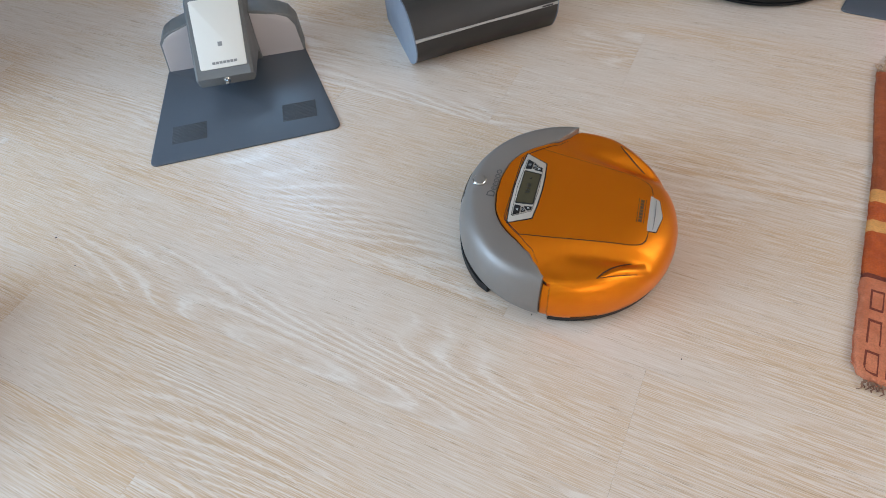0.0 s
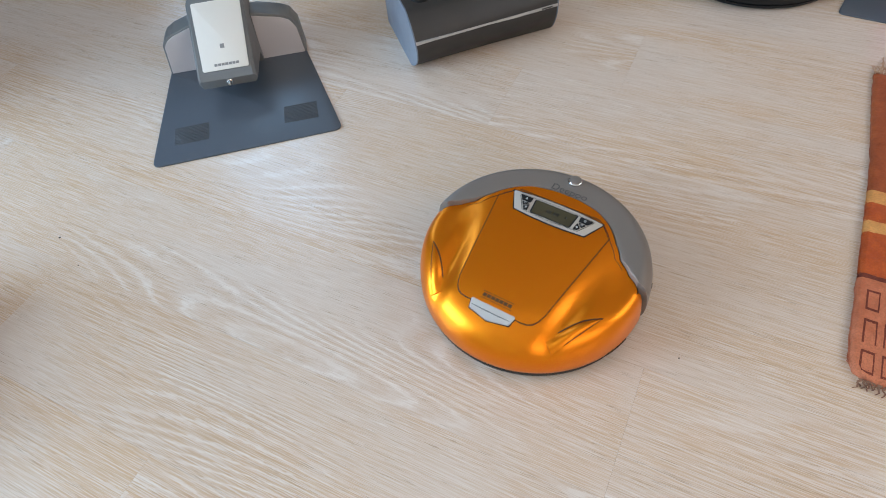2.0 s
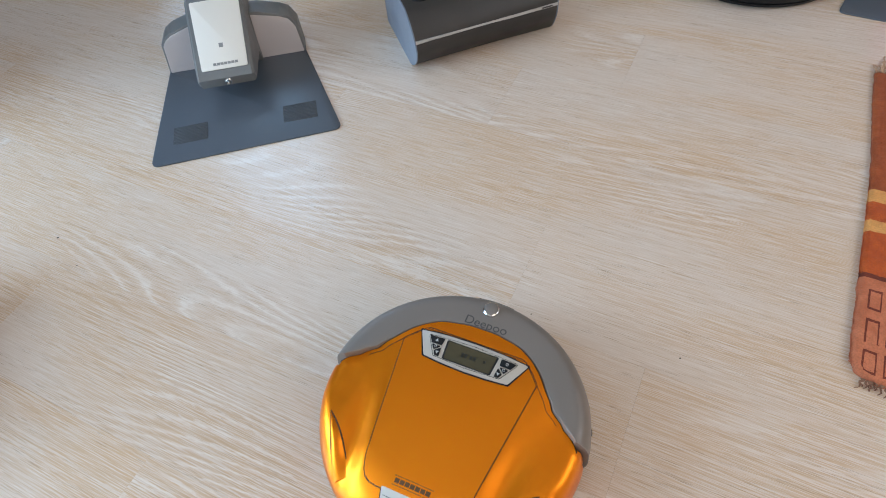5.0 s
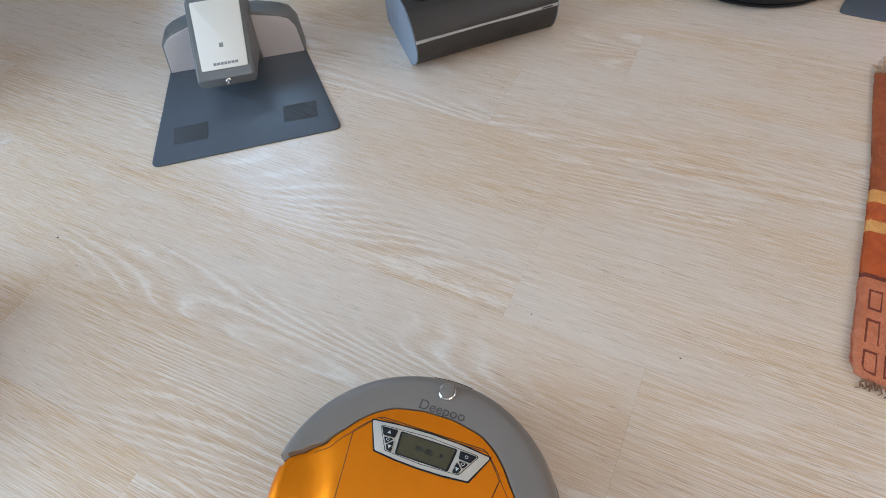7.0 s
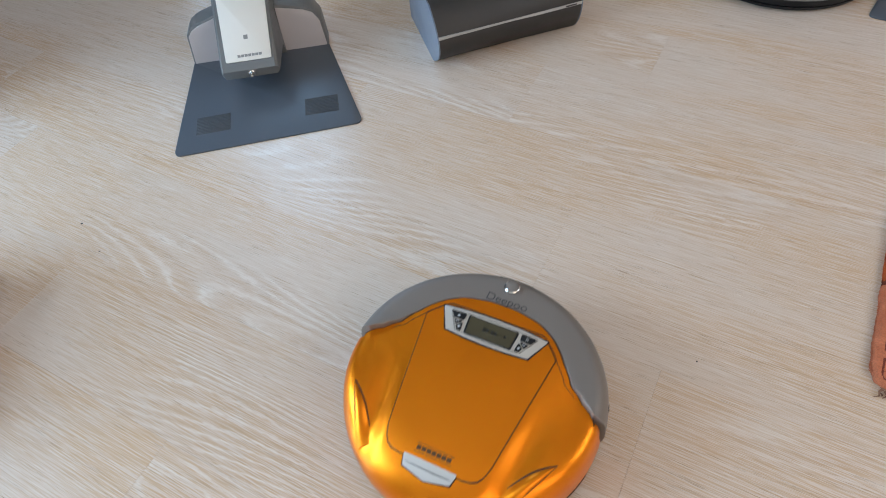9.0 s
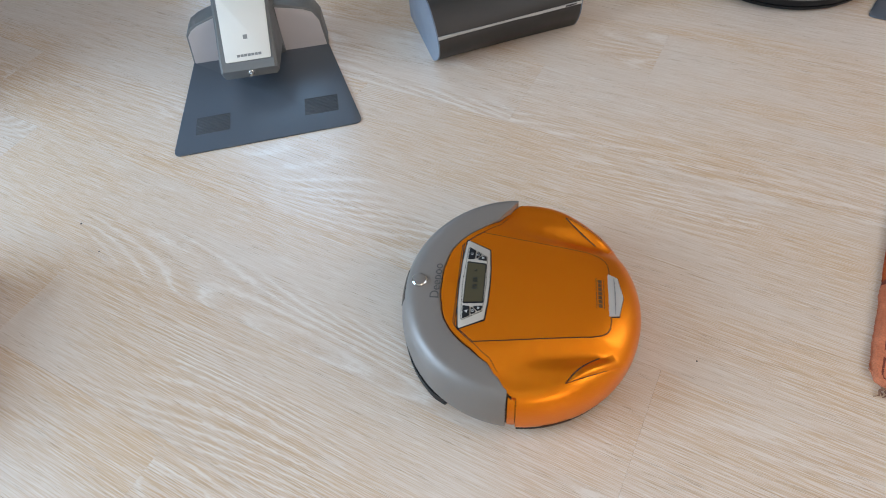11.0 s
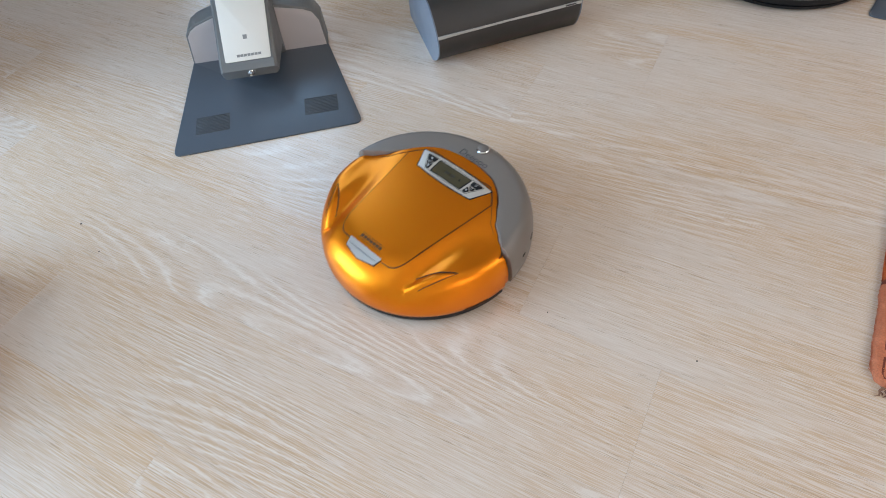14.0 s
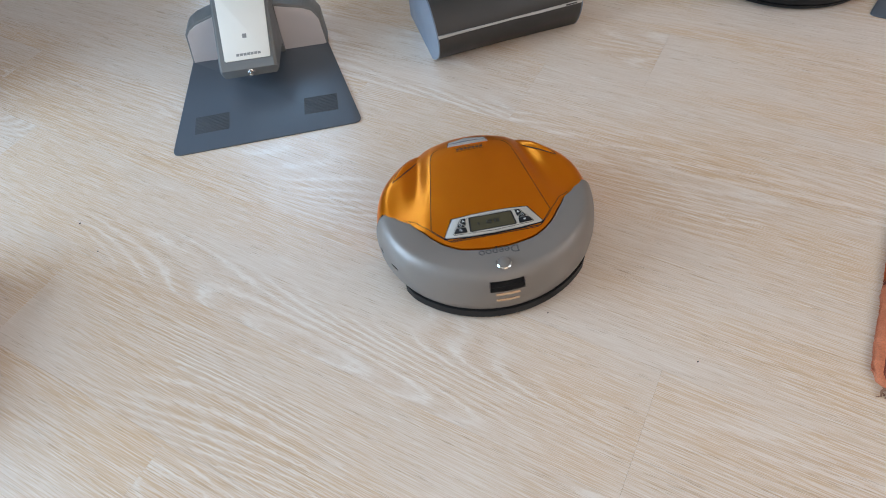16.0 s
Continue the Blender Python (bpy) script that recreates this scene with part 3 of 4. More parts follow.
def on_rim(x0, x1, z0, z1, out=0.0008):
    """A plate bent round the front of the bumper."""
    bm = bmesh.new()
    rows = []
    for x in np.linspace(x0, x1, 14):
        a = math.pi / 2 - x / R
        row = []
        zs = [z0 + (z1 - z0) * k / 6 for k in range(7)]
        for z, o in [(z0, -0.002)] + [(z, out) for z in zs] + [(z1, -0.002)]:
            r = bumper_wall(math.degrees(a)) + o + float(np.interp(z, RIM_Z, RIM_DR))
            row.append(bm.verts.new((r * math.cos(a), r * math.sin(a), z)))
        rows.append(row)
    for p, q in zip(rows, rows[1:]):
        for j in range(9):
            bm.faces.new((p[j], p[(j + 1) % 9], q[(j + 1) % 9], q[j]))
    bm.faces.new(rows[0])
    bm.faces.new(rows[-1])
    return bm


def slot_on_rim(sx):
    bm = bmesh.new()
    rows = []
    for d in np.linspace(-26, -13, 10):
        a = radians(d if sx > 0 else 180 - d)
        rows.append([bm.verts.new(((R + o) * math.cos(a), (R + o) * math.sin(a), z)) for z, o in ((0.0215, -0.003), (0.0225, 0.0004), (0.0265, 0.0006), (0.0275, -0.003))])
    for p, q in zip(rows, rows[1:]):
        for j in range(4):
            bm.faces.new((p[j], p[(j + 1) % 4], q[(j + 1) % 4], q[j]))
    return bm


def badge_bars():
    """A maker's badge as plain blocks between two thin lines."""
    bm = bmesh.new()

    def slab(x0, x1, y0, y1):
        piece = box(x0, x1, y0, y1, 0.0, 0.0003)
        tmp = bpy.data.meshes.new("slab")
        piece.to_mesh(tmp)
        piece.free()
        bm.from_mesh(tmp)
        bpy.data.meshes.remove(tmp)

    for k in range(6):
        slab(-0.024 + 0.008 * k, -0.016 + 0.008 * k, 0.0048, 0.0054)
        slab(-0.024 + 0.008 * k, -0.016 + 0.008 * k, -0.0054, -0.0048)
    for k in range(7):
        x = -0.0222 + 0.0064 * k
        slab(x, x + 0.0054, -0.0026, 0.0026)
    return lay(bm, 0.0, -0.1085, 0, 0.0010)


def build_control_panel(bot):
    wide = 1.08

    def spread(pts):
        return [(x * wide, y) for x, y in pts]

    hexa = [(-0.0675, 0.0760), (-0.0522, 0.0435), (-0.026, 0.0410), (0.0, 0.0402), (0.026, 0.0410), (0.0522, 0.0435), (0.0675, 0.0760), (0.035, 0.0795), (0.0, 0.0805), (-0.035, 0.0795)]
    hexa = spread(hexa)
    part("panel_gap", prism(rounded([(x * 1.028, 0.06 + (y - 0.06) * 1.10) for x, y in hexa], 0.002, 3), 0.0962, 0.0986), KEY_DARK, bot)
    face = part("control_panel", prism(rounded(hexa, 0.0022, 4), 0.0965, 0.0995, 0.0005, 2), SILVER, bot, "silver control panel with six buttons round a display")
    inner = [(-0.0570, 0.0738), (-0.0415, 0.0462), (0.0, 0.0440), (0.0415, 0.0462), (0.0570, 0.0738), (0.0, 0.0772)]
    inner = spread(inner)
    part("panel_groove", prism(rounded(inner, 0.003, 4), 0.0993, 0.09965), KEY_DARK, face)
    part("panel_inlay", prism(rounded([(x * 0.985, 0.06 + (y - 0.06) * 0.955) for x, y in inner], 0.003, 4), 0.0994, 0.0999, 0.0001, 1), SILVER, face)
    part("display_bezel", prism(rounded(spread([(-0.0325, 0.0735), (-0.0300, 0.0462), (0.0300, 0.0462), (0.0325, 0.0735)]), 0.0025, 4), 0.0996, 0.10015), KEY_DARK, face)
    lcd = part("display", prism(rounded(spread([(-0.0300, 0.0722), (-0.0278, 0.0478), (0.0278, 0.0478), (0.0300, 0.0722)]), 0.0015, 4), 0.0999, 0.1004), LCD_GLASS, face, "dim grey-green liquid crystal display")
    for x0, x1, y0, y1 in ((-0.011, -0.0075, 0.057, 0.063), (-0.0065, -0.003, 0.057, 0.063), (0.0005, 0.004, 0.057, 0.063), (0.005, 0.0085, 0.057, 0.063), (0.018, 0.0215, 0.0585, 0.0625)):
        part("digit", box(x0, x1, y0, y1, 0.1003, 0.10055), LCD_INK, lcd)
    for sx in (-1, 1):
        keys = ([(-0.0545, 0.0720), (-0.0492, 0.0628), (-0.0362, 0.0634), (-0.0355, 0.0730)], [(-0.0480, 0.0612), (-0.0436, 0.0542), (-0.0362, 0.0618)], [(-0.0425, 0.0528), (-0.0400, 0.0474), (-0.0342, 0.0466), (-0.0358, 0.0600)])
        for k, pts in enumerate(keys):
            pts = spread([(-x if sx > 0 else x, y) for x, y in pts])
            key = part("button", prism(rounded(pts, 0.0012, 3), 0.0996, 0.1012, 0.0004, 2), KEY_DARK, face, "black rubber button")
            cx, cy = sum(p[0] for p in pts) / len(pts), sum(p[1] for p in pts) / len(pts)
            if k == 1 or (sx > 0 and k == 0):
                mark = lathe([(0.0013, 0), (0.0013, 0.0003), (0.0019, 0.0003), (0.0019, 0)], 18)
            else:
                up = 1 if k == 0 else -1
                mark = prism([(-0.0023, -0.0017 * up), (0.0023, -0.0017 * up), (0.0, 0.0022 * up)], 0, 0.0003)
            part("button_mark", mark, KEY_MARK, key, "pale printed symbol", pose(cx, cy, 0.1011))


# ---- charging dock on its mat ----
def build_dock(m):
    dock = thing("charging_dock", "grey charging station with white sloped face on a flat mat", "charging station", m)
    base = rounded([(-0.1845, -0.0165), (0.1845, 0.0015), (0.127, 0.285), (-0.174, 0.285)], [0.016, 0.016, 0.004, 0.004], 6)
    mat = part("base_mat", prism(base, 0.0, 0.0035, 0.001, 2), MAT_GREY, dock, "thin flat grey plastic mat with window blue in its colour")
    for x0, y0, tilt in ((-0.114, 0.064, 3.0), (0.1045, 0.073, 1.0)):
        pad = part("ribbed_pad", box(-0.034, 0.034, -0.026, 0.026, 0.0, 0.0007, 0.0003, 1), PAD_GREY, mat, "dark ribbed rubber pad", pose(x0, y0, 0.0033, 0, 0, tilt))
        for k in range(11):
            part("rib", box(-0.033, 0.033, -0.0236 + 0.0046 * k, -0.0214 + 0.0046 * k, 0.0005, 0.0014, 0.0003, 1), PAD_GREY, pad)
    # wide low housing behind the mat with two pale panels
    prof = [(-0.174, 0.0), (0.127, 0.0), (0.124, 0.066), (0.112, 0.088), (0.093, 0.097), (0.048, 0.110), (-0.088, 0.110), (-0.136, 0.094), (-0.154, 0.084), (-0.165, 0.070)]
    bm = prism(rounded(prof, [0.002, 0.002, 0.01, 0.01, 0.01, 0, 0, 0.01, 0.006, 0.01], 4), -0.048, 0.0, 0.002, 2)
    part("housing", bm, DOCK_GREY, dock, "grey plastic back housing", pose(0, 0.283, 0, 90, 0, 0))
    for pts in ([(-0.170, 0.003), (-0.100, 0.003), (-0.094, 0.103), (-0.136, 0.089), (-0.151, 0.080), (-0.161, 0.068)], [(0.030, 0.003), (0.123, 0.003), (0.119, 0.064), (0.108, 0.084), (0.089, 0.093), (0.034, 0.106)]):
        part("front_panel", prism(rounded(pts, [0.001, 0.001, 0.001, 0.006, 0.006, 0.008] if pts[0][0] < 0 else [0.001, 0.001, 0.008, 0.008, 0.006, 0.001], 4), 0.0, 0.0025, 0.0006, 1), DOCK_PANEL, dock, "pale pinkish-grey smooth panel", pose(0, 0.2832, 0, 90, 0, 0))
    # sloped centre tower
    side = [(0.141, 0.046), (0.136, 0.066), (0.145, 0.076), (0.272, 0.160), (0.330, 0.160), (0.330, 0.0), (0.275, 0.0), (0.262, 0.030)]
    tower = bmesh.new()
    rows = []
    for x, k in ((-0.082, 1.0), (-0.077, 1.0), (0.027, 1.0), (0.032, 1.0)):
        inset = 0.004 if x in (-0.082, 0.032) else 0.0
        rows.append([tower.verts.new((x, y + (inset if y < 0.2 else 0), z - (inset if z > 0.06 else -inset))) for y, z in side])
    for p, q in zip(rows, rows[1:]):
        for j in range(len(side)):
            tower.faces.new((p[j], p[(j + 1) % len(side)], q[(j + 1) % len(side)], q[j]))
    tower.faces.new(rows[0])
    tower.faces.new(rows[-1])
    body = part("tower", tower, DOCK_GREY, dock, "grey sloped tower with rounded edges")
    tilt = math.degrees(math.atan2(0.160 - 0.076, 0.272 - 0.145))
    plate_m = pose(-0.0225, 0.145, 0.0762, tilt, 0, 0)
    plate = part("face_plate", prism(rounded([(-0.0455, 0.004), (0.0455, 0.004), (0.049, 0.148), (-0.049, 0.148)], 0.004, 4), 0.0, 0.0022, 0.0006, 2), DOCK_WHITE, dock, "white sloped face plate", plate_m)
    bm = bmesh.new()
    for k in range(7):
        x = -0.0250 + 0.0071 * k
        piece = box(x, x + 0.0060, 0.0, 0.0052, 0.0, 0.0003)
        tmp = bpy.data.meshes.new("slab")
        piece.to_mesh(tmp)
        piece.free()
        bm.from_mesh(tmp)
        bpy.data.meshes.remove(tmp)
    part("badge", bm, DOCK_PRINT, plate, "dark printed badge", pose(0.004, 0.012, 0.0021))
    part("indicator", box(-0.0042, 0.0042, 0.048, 0.057, 0.0020, 0.0025, 0.0002, 1), DOCK_PRINT, plate, "small grey indicator window")
    pin = part("contact_pin", lathe([(0.0, 0.0165), (0.0035, 0.0155), (0.0045, 0.012), (0.0045, 0.004), (0.0062, 0.003), (0.0062, 0.0), (0.0, 0.0)], 24), CHROME, dock, "chrome charging pin", pose(-0.022, 0.1390, 0.058, 90, 0, 0))
    part("collar", lathe([(0.0062, 0.0), (0.0078, 0.0015), (0.0078, 0.0026), (0.0062, 0.003)], 24), DOCK_GREY, pin)
    return body


# ---- long dark box ----
def build_box(m):
    ob = thing("long_box", "long dark grey box with bowed front and silver stripe", "box", m)
    hgt, length, depth = 0.130, 0.324, 0.18

    def bow(x):
        return 0.062 - 0.036 * x / length


    def profile(x, n=18):
        return [(-bow(x) * math.sin(math.pi * i / n) ** 0.8, hgt * i / n) for i in range(n + 1)]

    bm = bmesh.new()
    rows = []
    for x in (0.0012, length - 0.0012):
        rows.append([bm.verts.new((x, y, z)) for y, z in profile(x) + [(depth, hgt), (depth, 0.0)]])
    k = len(rows[0])
    for j in range(k):
        bm.faces.new((rows[0][j], rows[0][(j + 1) % k], rows[1][(j + 1) % k], rows[1][j]))
    bm.faces.new(rows[0])
    bm.faces.new(rows[1])
    part("body", bm, BOX_GREY, ob, "dark grey-brown bowed front")
    for x0, x1 in ((-0.0015, 0.0012), (length - 0.0012, length + 0.0015)):
        bm = bmesh.new()
        pts = [(y, z) for y, z in profile(x0)] + [(depth, hgt), (depth, 0.0)]
        a = [bm.verts.new((x0, y - 0.0003 if y < 0 else y, z)) for y, z in pts]
        b = [bm.verts.new((x1, y - 0.0003 if y < 0 else y, z)) for y, z in pts]
        for j in range(len(pts)):
            bm.faces.new((a[j], a[(j + 1) % len(pts)], b[(j + 1) % len(pts)], b[j]))
        bm.faces.new(a)
        bm.faces.new(b)
        part("end_panel", bm, BOX_SIDE_LIT, ob, "smooth end panel with the window's blue reflection in its colour")
    zs = 0.080

    def strip(xa, xb, half, out, name, mat, label=""):
        bm = bmesh.new()
        ends = []
        for x in (xa, xb):
            zx = zs + 0.004 - 0.014 * x / length
            y = -bow(x) * math.sin(math.pi * zx / hgt) ** 0.8
            ends.append([bm.verts.new((x, y + dy, zx + dz)) for dy, dz in ((0.004, -half), (-out, -half), (-out - 0.0004, 0), (-out, half), (0.004, half))])
        for k in range(5):
            bm.faces.new((ends[0][k], ends[0][(k + 1) % 5], ends[1][(k + 1) % 5], ends[1][k]))
        bm.faces.new(ends[0])
        bm.faces.new(ends[1])
        part(name, bm, mat, ob, label)

    strip(0.001, length - 0.001, 0.0030, 0.0014, "stripe", BOX_STRIPE, "thin silver stripe")
    strip(0.285, 0.310, 0.0014, 0.0020, "badge", BOX_GREY)
    part("knob", lathe([(0.0, 0.012), (0.017, 0.012), (0.021, 0.009), (0.023, 0.0), (0.0, 0.0)], 32), BLACK, ob, "black round rubber knob on top", pose(0.042, 0.030, hgt))


# ---- the rug ----
def build_rug():
    turn = math.degrees(math.atan2(0.853, 0.521))
    m = pose(0.5190, 0.3190, 0, 0, 0, turn)
    length, width, thick = 0.692, 0.62, 0.011
    bands = [(0.171, RUG_SALMON), (0.182, RUG_RED), (0.267, RUG_ORANGE), (0.294, RUG_SAND), (0.335, RUG_ORANGE), (0.361, RUG_SAND), (9.9, RUG_BROWN)]
    mats = [RUG_SALMON, RUG_RED, RUG_ORANGE, RUG_SAND, RUG_BROWN]
    rng = random.Random(7)

    def colour(u, v):
        if u < 0.171:
            for a, b in ((0.010, 0.046), (0.056, 0.100), (0.115, 0.153)):
                for c in (0.0125, 0.0385, 0.0645, 0.0905, 0.1165):
                    if a < u < b and c < v < c + 0.0185 and not (a + 0.0035 < u < b - 0.0035 and c + 0.0032 < v < c + 0.0153):
                        return 1
        for lim, mat in bands:
            if u < lim:
                return mats.index(mat)
        return 4

    rug = thing("rug", "small orange and rust striped rug with fringed ends", "rug", m)
    bm = bmesh.new()
    nu, nv = 168, 150
    grid = []
    for i in range(nu + 1):
        row = []
        for j in range(nv + 1):
            u, v = length * i / nu, width * (j / nv) ** 1.8
            edge = min(1.0, min(u, length - u, v, width - v) / 0.006)
            z = thick * (0.45 + 0.55 * edge ** 0.5) + noise.noise((u * 60, v * 60, 0)) * 0.0012 + noise.noise((u * 300, v * 300, 3)) * 0.0007
            cut = max(0.0, 1 - (u + v) / 0.032)
            wav = noise.noise((u * 35, 5, 1)) * 0.0018 * (v < 0.001) + noise.noise((u * 140, 9, 1)) * 0.0012 * (v < 0.001)
            row.append(bm.verts.new((u + cut * 0.009, -(v + cut * 0.009 + wav) + 0.014 * smooth(0.35, 0.72, u) * (1 - v / width), z)))
        grid.append(row)
    for i in range(nu):
        for j in range(nv):
            f = bm.faces.new((grid[i][j], grid[i + 1][j], grid[i + 1][j + 1], grid[i][j + 1]))
            f.material_index = colour(length * (i + 0.5) / nu, width * ((j + 0.5) / nv) ** 1.8)
    rim = [e for e in bm.edges if e.is_boundary]
    res = bmesh.ops.extrude_edge_only(bm, edges=rim)
    for g in res["geom"]:
        if isinstance(g, bmesh.types.BMVert):
            g.co.z = 0.0005
    part("woven_top", bm, mats, rug, "short woven pile in stripes")
    verts, faces, idx = [], [], []
    for _ in range(9000):
        u, v = rng.uniform(0.002, length - 0.002), abs(rng.gauss(0, 0.05))
        if rng.random() < 0.3:
            v = rng.uniform(-0.001, 0.002)
        if u + v < 0.02 or v > width:
            continue
        a, ln = rng.uniform(0, 6.28), rng.uniform(0.002, 0.0045)
        w = 0.0007
        bx, by, bz = u, -v, thick * 0.8 - 0.004 * (v < 0.002)
        k = len(verts)
        verts += [(bx - w * math.sin(a), by + w * math.cos(a), bz), (bx + w * math.sin(a), by - w * math.cos(a), bz), (bx + ln * 0.6 * math.cos(a), by + ln * 0.6 * math.sin(a), bz + ln * 0.9)]
        faces.append((k, k + 1, k + 2))
        idx.append(colour(u, max(v, 0.0)))
    me = bpy.data.meshes.new("loose_wool")
    me.from_pydata(verts, [], faces)
    for mat in mats:
        me.materials.append(mat)
    me.polygons.foreach_set("material_index", idx)
    tufts = new("loose_wool", me)
    tufts.parent = rug
    tagged(tufts, "short loose wool tufts", kind="stuff")
    for end, u0, sgn in (("near", 0.0, -1), ("far", length, 1)):
        cu = bmesh.new()
        for k in range(150):
            v = (0.014 if sgn < 0 else -0.014) + 0.0040 * k + rng.uniform(-0.002, 0.002)
            ln, side, lift = rng.uniform(0.006, 0.015) * (1 if sgn < 0 else 5), rng.uniform(-0.006, 0.006), rng.uniform(0.001, 0.004)
            prev = None
            for s in range(6):
                t = s / 5
                x = u0 + sgn * ln * t
                y = -(v + side * t * t + 0.002 * math.sin(9 * t + k))
                z = 0.006 * (1 - t) ** 2 + lift * math.sin(math.pi * t) + 0.0014
                w = 0.0021 * (1 - 0.5 * t)
                ring = [cu.verts.new((x, y + w * math.cos(q), z + w * math.sin(q) * 0.8)) for q in (0.5, 2.6, 4.7)]
                if prev:
                    for q in range(3):
                        cu.faces.new((prev[q], prev[(q + 1) % 3], ring[(q + 1) % 3], ring[q]))
                prev = ring
        part("fringe", cu, FRINGE if sgn < 0 else FRINGE_PALE, rug, "loose pale and brown fringe strands")


# ---- things at the far edge ----
def build_far_things():
    m = pose(0.806, 1.357, 0, 0, 0, 30)
    bot = thing("robot_vacuum", "black round robot vacuum resting on the floor", "robot vacuum", m)
    part("underbody", lathe([(0.0, 0.0), (0.180, 0.0), (0.194, 0.006), (0.198, 0.014), (0.0, 0.016)], 72), BLACK, bot, "black plastic underbody")
    part("shell", lathe([(0.0, 0.015), (0.196, 0.015), (0.202, 0.024), (0.204, 0.045), (0.200, 0.066), (0.188, 0.080), (0.0, 0.086)], 84), BLACK, bot, "glossy black shell")
    part("trim_ring", lathe([(0.2025, 0.032), (0.2055, 0.034), (0.2055, 0.038), (0.2025, 0.040)], 84), GREY_TRIM, bot, "thin grey trim ring")
    # furniture of unknown kind: unseen body added for its plum reflection on the floor
    seat = thing("ottoman", "low plum-brown furniture, unseen body added above its black foot", "ottoman", pose(-0.799, 0.612, 0))
    for fx, fy in ((0, 0), (-0.27, 0), (0, -0.27), (-0.27, -0.27)):
        foot = part("foot", prism(rounded([(-0.017, -0.017), (0.017, -0.017), (0.017, 0.017), (-0.017, 0.017)], 0.005, 4), 0.006, 0.03, 0.002, 2), BLACK, seat, "small black plastic foot", pose(fx, fy, 0))
        part("pad", prism(rounded([(-0.02, -0.02), (0.02, -0.02), (0.02, 0.02), (-0.02, 0.02)], 0.006, 4), 0.0, 0.006, 0.001, 1), RUBBER, foot)
    part("body", box(-0.290, -0.010, -0.290, 0.016, 0.030, 0.085, 0.012, 3), PLUM, seat, "unseen plum-brown body added for its floor reflection")
    part("cushion", box(-0.292, -0.008, -0.292, 0.018, 0.086, 0.125, 0.018, 4), PLUM, seat)
    for x, y, r in ((-0.669, 0.732, 0.0016), (-0.617, 0.664, 0.0012), (0.312, 0.372, 0.0011), (0.120, 0.470, 0.0010)):
        crumb = bmesh.new()
        bmesh.ops.create_icosphere(crumb, subdivisions=1, radius=r)
        for v in crumb.verts:
            v.co = Vector((v.co.x * 1.4, v.co.y, v.co.z * 0.6 + r * 0.55))
        ob = new("crumb", mesh("crumb", crumb, BLACK))
        ob.matrix_basis = pose(x, y, 0, 0, 0, 40)
        tagged(ob, "tiny dark crumb lying on the floor", "crumb", "crumbs on the floor")
    mat = thing("charging_mat", "flat grey plastic mat with rounded corner", "mat", pose(0.900, 1.128, 0, 0, 0, -34))
    part("base_mat", prism(rounded([(0.0, 0.0), (0.34, 0.0), (0.30, 0.27), (0.03, 0.27)], 0.014, 5), 0.0, 0.0035, 0.001, 2), MAT_GREY, mat)
    cup = thing("plastic_bottle", "magenta rounded plastic bottle on the grey mat", "bottle", pose(1.055, 1.125, 0.0036))
    part("body", lathe([(0.0, 0.0), (0.030, 0.0), (0.036, 0.006), (0.038, 0.05), (0.034, 0.10), (0.016, 0.12), (0.0, 0.12)], 40), MAGENTA, cup)
    part("cap", lathe([(0.0, 0.121), (0.015, 0.121), (0.016, 0.125), (0.015, 0.143), (0.0, 0.145)], 28), MAGENTA, cup)


robot = build_robot(pose(0.195, 0.605, 0, 0, 0, 67))
build_dock(pose(-0.352, 0.916, 0, 0, 0, 5.5))
build_box(pose(-0.022, 1.120, 0, 0, 0, 13.9))
build_rug()
build_far_things()


# ---- laminate planks ----
def build_planks():
    floor = bpy.data.objects["floor"]
    run, wide, length, thick = -30.5, 0.193, 1.285, 0.010
    bm = box(0.00008, length - 0.00008, 0.00008, wide - 0.00008, -thick, 0.0, 0.00010, 1)
    me = mesh("plank", bm, WOOD, smooth=False)
    turn = pose(0, 0, 0, 0, 0, run)
    x0, x1, y0, y1, _ = ROOM
    rng = random.Random(3)
    for j in range(-24, 25):
        shift = rng.uniform(0, length)
        for i in range(-5, 5):
            at = turn @ Vector((i * length + shift, j * wide + 0.06, 0))
            mid = turn @ Vector((i * length + shift + length / 2, j * wide + 0.06 + wide / 2, 0))
            if not (x0 - 0.75 < mid.x < x1 + 0.75 and y0 - 0.75 < mid.y < y1 + 0.75):
                continue
            place = Matrix.Translation(at) @ turn
            ends = [place @ Vector((u * length, v * wide, 0)) for u in (0, 1) for v in (0, 1)]
            data = me
            lim = ((x0 - 0.08, x1 + 0.08), (y0 - 0.08, y1 + 0.08))
            if any(not (lim[0][0] < p.x < lim[0][1] and lim[1][0] < p.y < lim[1][1]) for p in ends):
                cut = bmesh.new()
                cut.from_mesh(me)
                back = place.inverted()
                for co, no in (((lim[0][0], 0, 0), (-1, 0, 0)), ((lim[0][1], 0, 0), (1, 0, 0)), ((0, lim[1][0], 0), (0, -1, 0)), ((0, lim[1][1], 0), (0, 1, 0))):
                    bmesh.ops.bisect_plane(cut, geom=cut.verts[:] + cut.edges[:] + cut.faces[:], plane_co=back @ Vector(co), plane_no=back.to_3x3() @ Vector(no), clear_outer=True)
                if not cut.faces:
                    cut.free()
                    continue
                data = mesh("plank", cut, WOOD, smooth=False)
            ob = new("plank", data)
            ob.parent = floor
            ob.matrix_basis = place


build_planks()


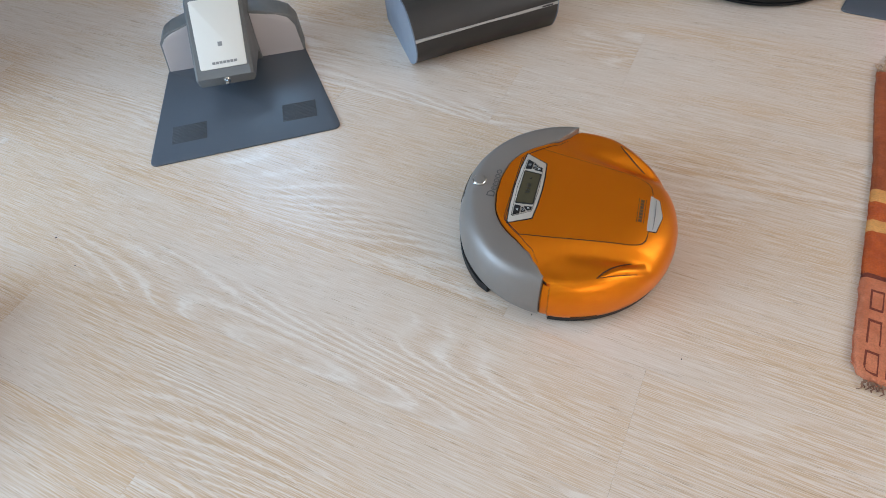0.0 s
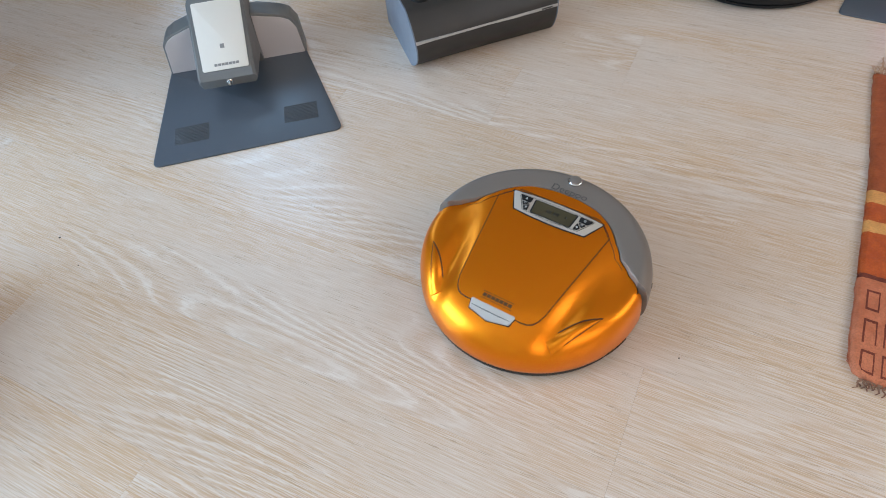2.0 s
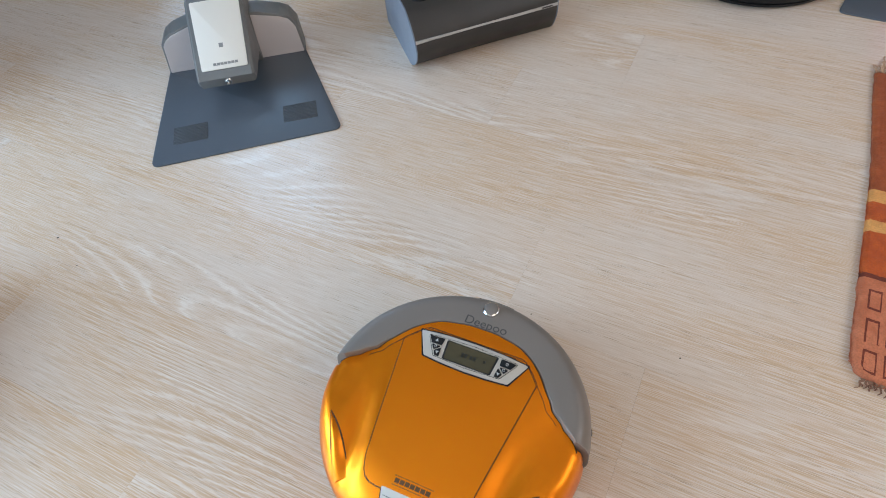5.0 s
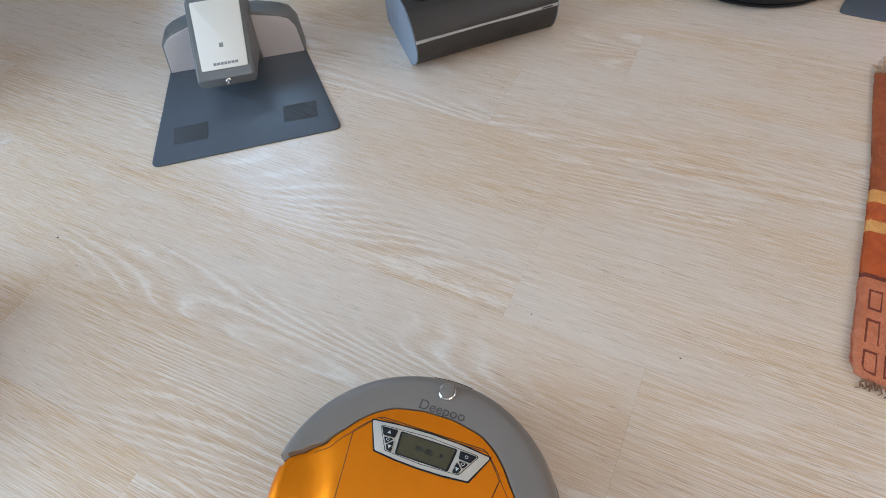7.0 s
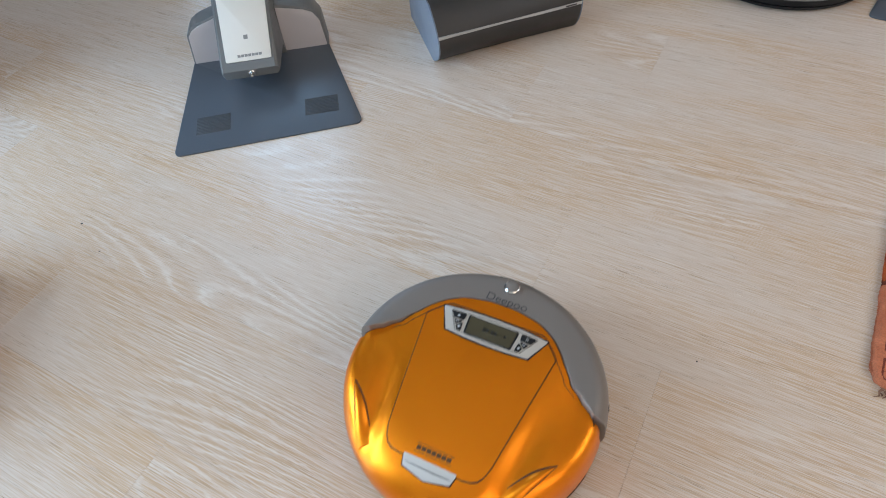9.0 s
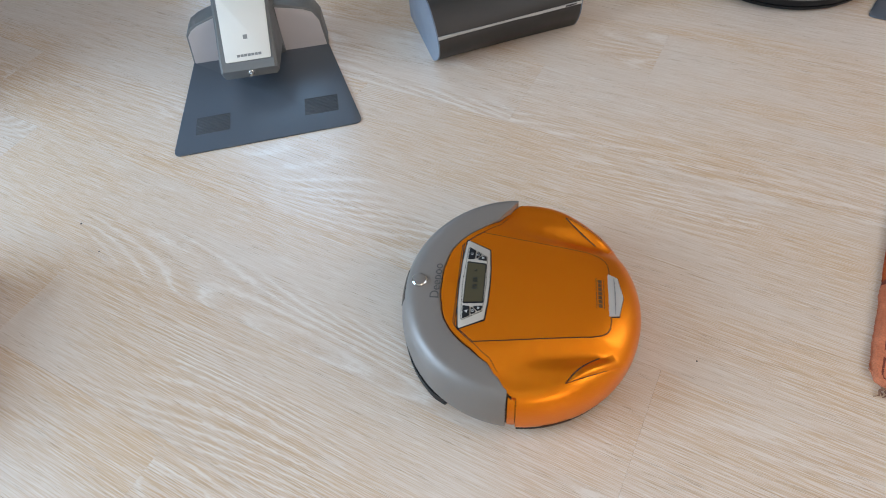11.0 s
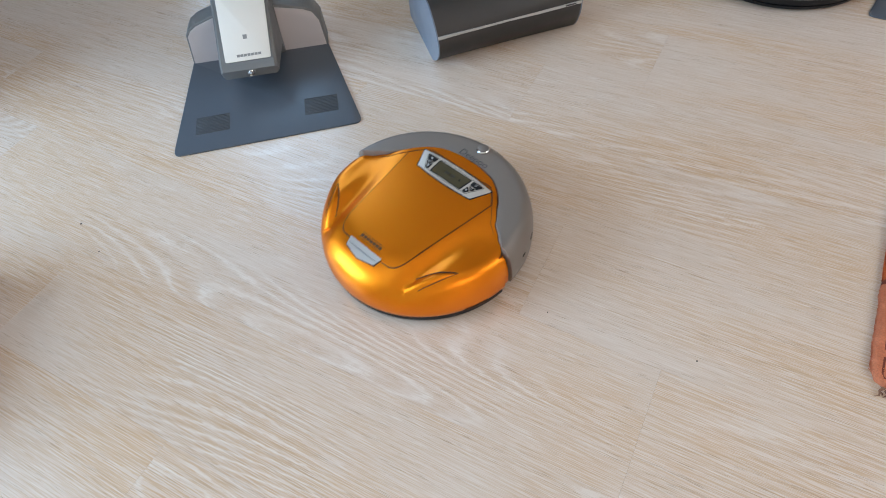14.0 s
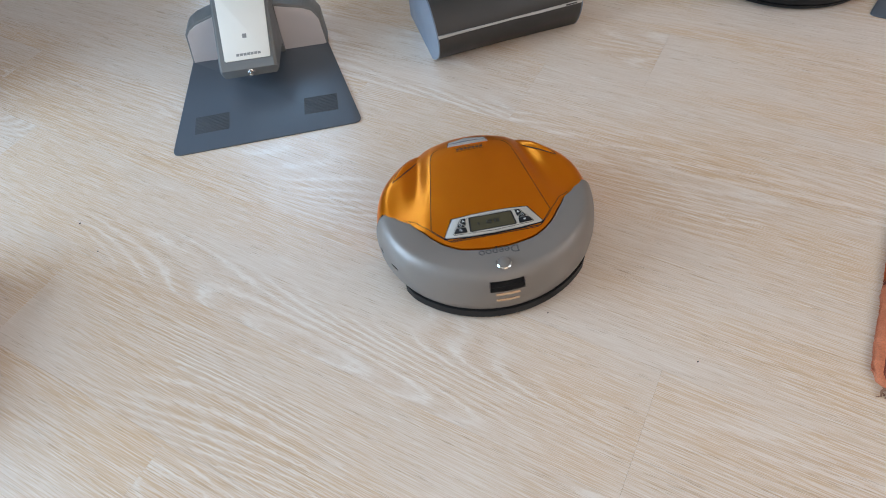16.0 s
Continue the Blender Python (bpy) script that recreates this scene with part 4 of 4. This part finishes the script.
# ---- what moves ----
def motions():
    ROBOT_ROWS = [
        (0.00, 0.1955, 0.6108, 68.1),
        (0.10, 0.1922, 0.6112, 60.2),
        (0.20, 0.1914, 0.6115, 49.5),
        (0.30, 0.1923, 0.6138, 35.4),
        (0.40, 0.1959, 0.6171, 19.9),
        (0.50, 0.2006, 0.6191, 4.0),
        (0.60, 0.2043, 0.6206, -13.2),
        (0.70, 0.2101, 0.6252, -29.0),
        (0.80, 0.2164, 0.6308, -37.6),
        (0.90, 0.2147, 0.6281, -40.0),
        (1.00, 0.2029, 0.6157, -41.1),
        (1.50, 0.1753, 0.5838, -38.5),
        (2.00, 0.1317, 0.5293, -37.3),
        (2.50, 0.0981, 0.4836, -34.8),
        (3.00, 0.0791, 0.4547, -33.7),
        (3.50, 0.0597, 0.4259, -32.7),
        (4.00, 0.0402, 0.3953, -31.9),
        (4.20, 0.0313, 0.3808, -31.5),
        (6.30, -0.0555, 0.2222, -25.5),
        (6.40, -0.0549, 0.2245, -26.0),
        (6.50, -0.0570, 0.2202, -26.3),
        (6.60, -0.0623, 0.2097, -25.7),
        (6.70, -0.0702, 0.1938, -24.9),
        (6.80, -0.0724, 0.1895, -24.7),
        (7.00, -0.0712, 0.1918, -24.7),
        (7.10, -0.0712, 0.1918, -24.7),
        (7.20, -0.0739, 0.1864, -24.6),
        (7.35, -0.0835, 0.1705, -24.5),
        (7.50, -0.0843, 0.1695, -24.5),
        (8.00, -0.0837, 0.1690, -24.2),
        (8.20, -0.0816, 0.1732, -24.3),
        (8.30, -0.0769, 0.1827, -24.6),
        (8.40, -0.0713, 0.1940, -24.9),
        (8.50, -0.0630, 0.2106, -25.3),
        (9.00, -0.0012, 0.3355, -28.4),
        (9.20, 0.0357, 0.4003, -29.6),
        (9.30, 0.0600, 0.4400, -30.5),
        (9.45, 0.0780, 0.4680, -30.0),
        (9.60, 0.0830, 0.4740, -26.0),
        (9.80, 0.0870, 0.4740, -12.0),
        (10.10, 0.0940, 0.4720, 22.0),
        (10.40, 0.1000, 0.4660, 58.0),
        (10.60, 0.0980, 0.4590, 73.0),
        (10.80, 0.0900, 0.4550, 79.0),
        (11.05, 0.0620, 0.4590, 80.0),
        (11.30, 0.0001, 0.4705, 80.4),
        (11.40, -0.0283, 0.4764, 80.0),
        (11.50, -0.0606, 0.4834, 79.6),
        (11.60, -0.0932, 0.4904, 78.9),
        (11.70, -0.1250, 0.4972, 78.1),
        (11.80, -0.1564, 0.5042, 78.6),
        (11.90, -0.1778, 0.5111, 82.8),
        (12.00, -0.1838, 0.5150, 90.9),
        (12.10, -0.1773, 0.5125, 100.4),
        (12.20, -0.1652, 0.5078, 110.1),
        (12.30, -0.1557, 0.5058, 121.3),
        (12.40, -0.1488, 0.5069, 134.5),
        (12.50, -0.1428, 0.5105, 148.6),
        (12.70, -0.1322, 0.5194, 184.7),
        (12.80, -0.1285, 0.5212, 206.1),
        (12.90, -0.1269, 0.5233, 226.4),
        (13.00, -0.1271, 0.5281, 246.6),
        (13.10, -0.1285, 0.5338, 265.4),
        (13.20, -0.1293, 0.5368, 283.3),
        (13.30, -0.1284, 0.5399, 301.7),
        (13.40, -0.1259, 0.5463, 317.5),
        (13.50, -0.1188, 0.5579, 324.3),
        (13.60, -0.1083, 0.5733, 324.4),
        (13.70, -0.0977, 0.5877, 322.2),
        (13.80, -0.0856, 0.6013, 319.4),
        (13.90, -0.0706, 0.6161, 316.2),
        (14.00, -0.0511, 0.6341, 312.5),
        (14.10, -0.0260, 0.6553, 309.2),
        (14.20, -0.0002, 0.6740, 306.3),
        (14.30, 0.0240, 0.6905, 304.1),
        (14.40, 0.0441, 0.7045, 304.6),
        (14.50, 0.0538, 0.7116, 309.2),
        (14.60, 0.0532, 0.7114, 316.4),
        (14.70, 0.0449, 0.7037, 326.2),
        (14.80, 0.0350, 0.6923, 338.1),
        (14.90, 0.0314, 0.6839, 351.6),
        (15.00, 0.0321, 0.6785, 366.7),
        (15.10, 0.0303, 0.6730, 382.1),
        (15.20, 0.0277, 0.6669, 399.3),
        (15.30, 0.0266, 0.6603, 418.6),
        (15.40, 0.0271, 0.6551, 438.1),
        (15.50, 0.0285, 0.6524, 458.5),
        (15.60, 0.0297, 0.6505, 479.3),
        (15.70, 0.0319, 0.6485, 499.6),
        (15.80, 0.0364, 0.6466, 519.3),
        (15.90, 0.0402, 0.6421, 535.9),
        (16.00, 0.0404, 0.6326, 547.0),
    ]
    walk(robot, [(t, pose(x, y, 0, 0, 0, a)) for t, x, y, a in ROBOT_ROWS])


motions()
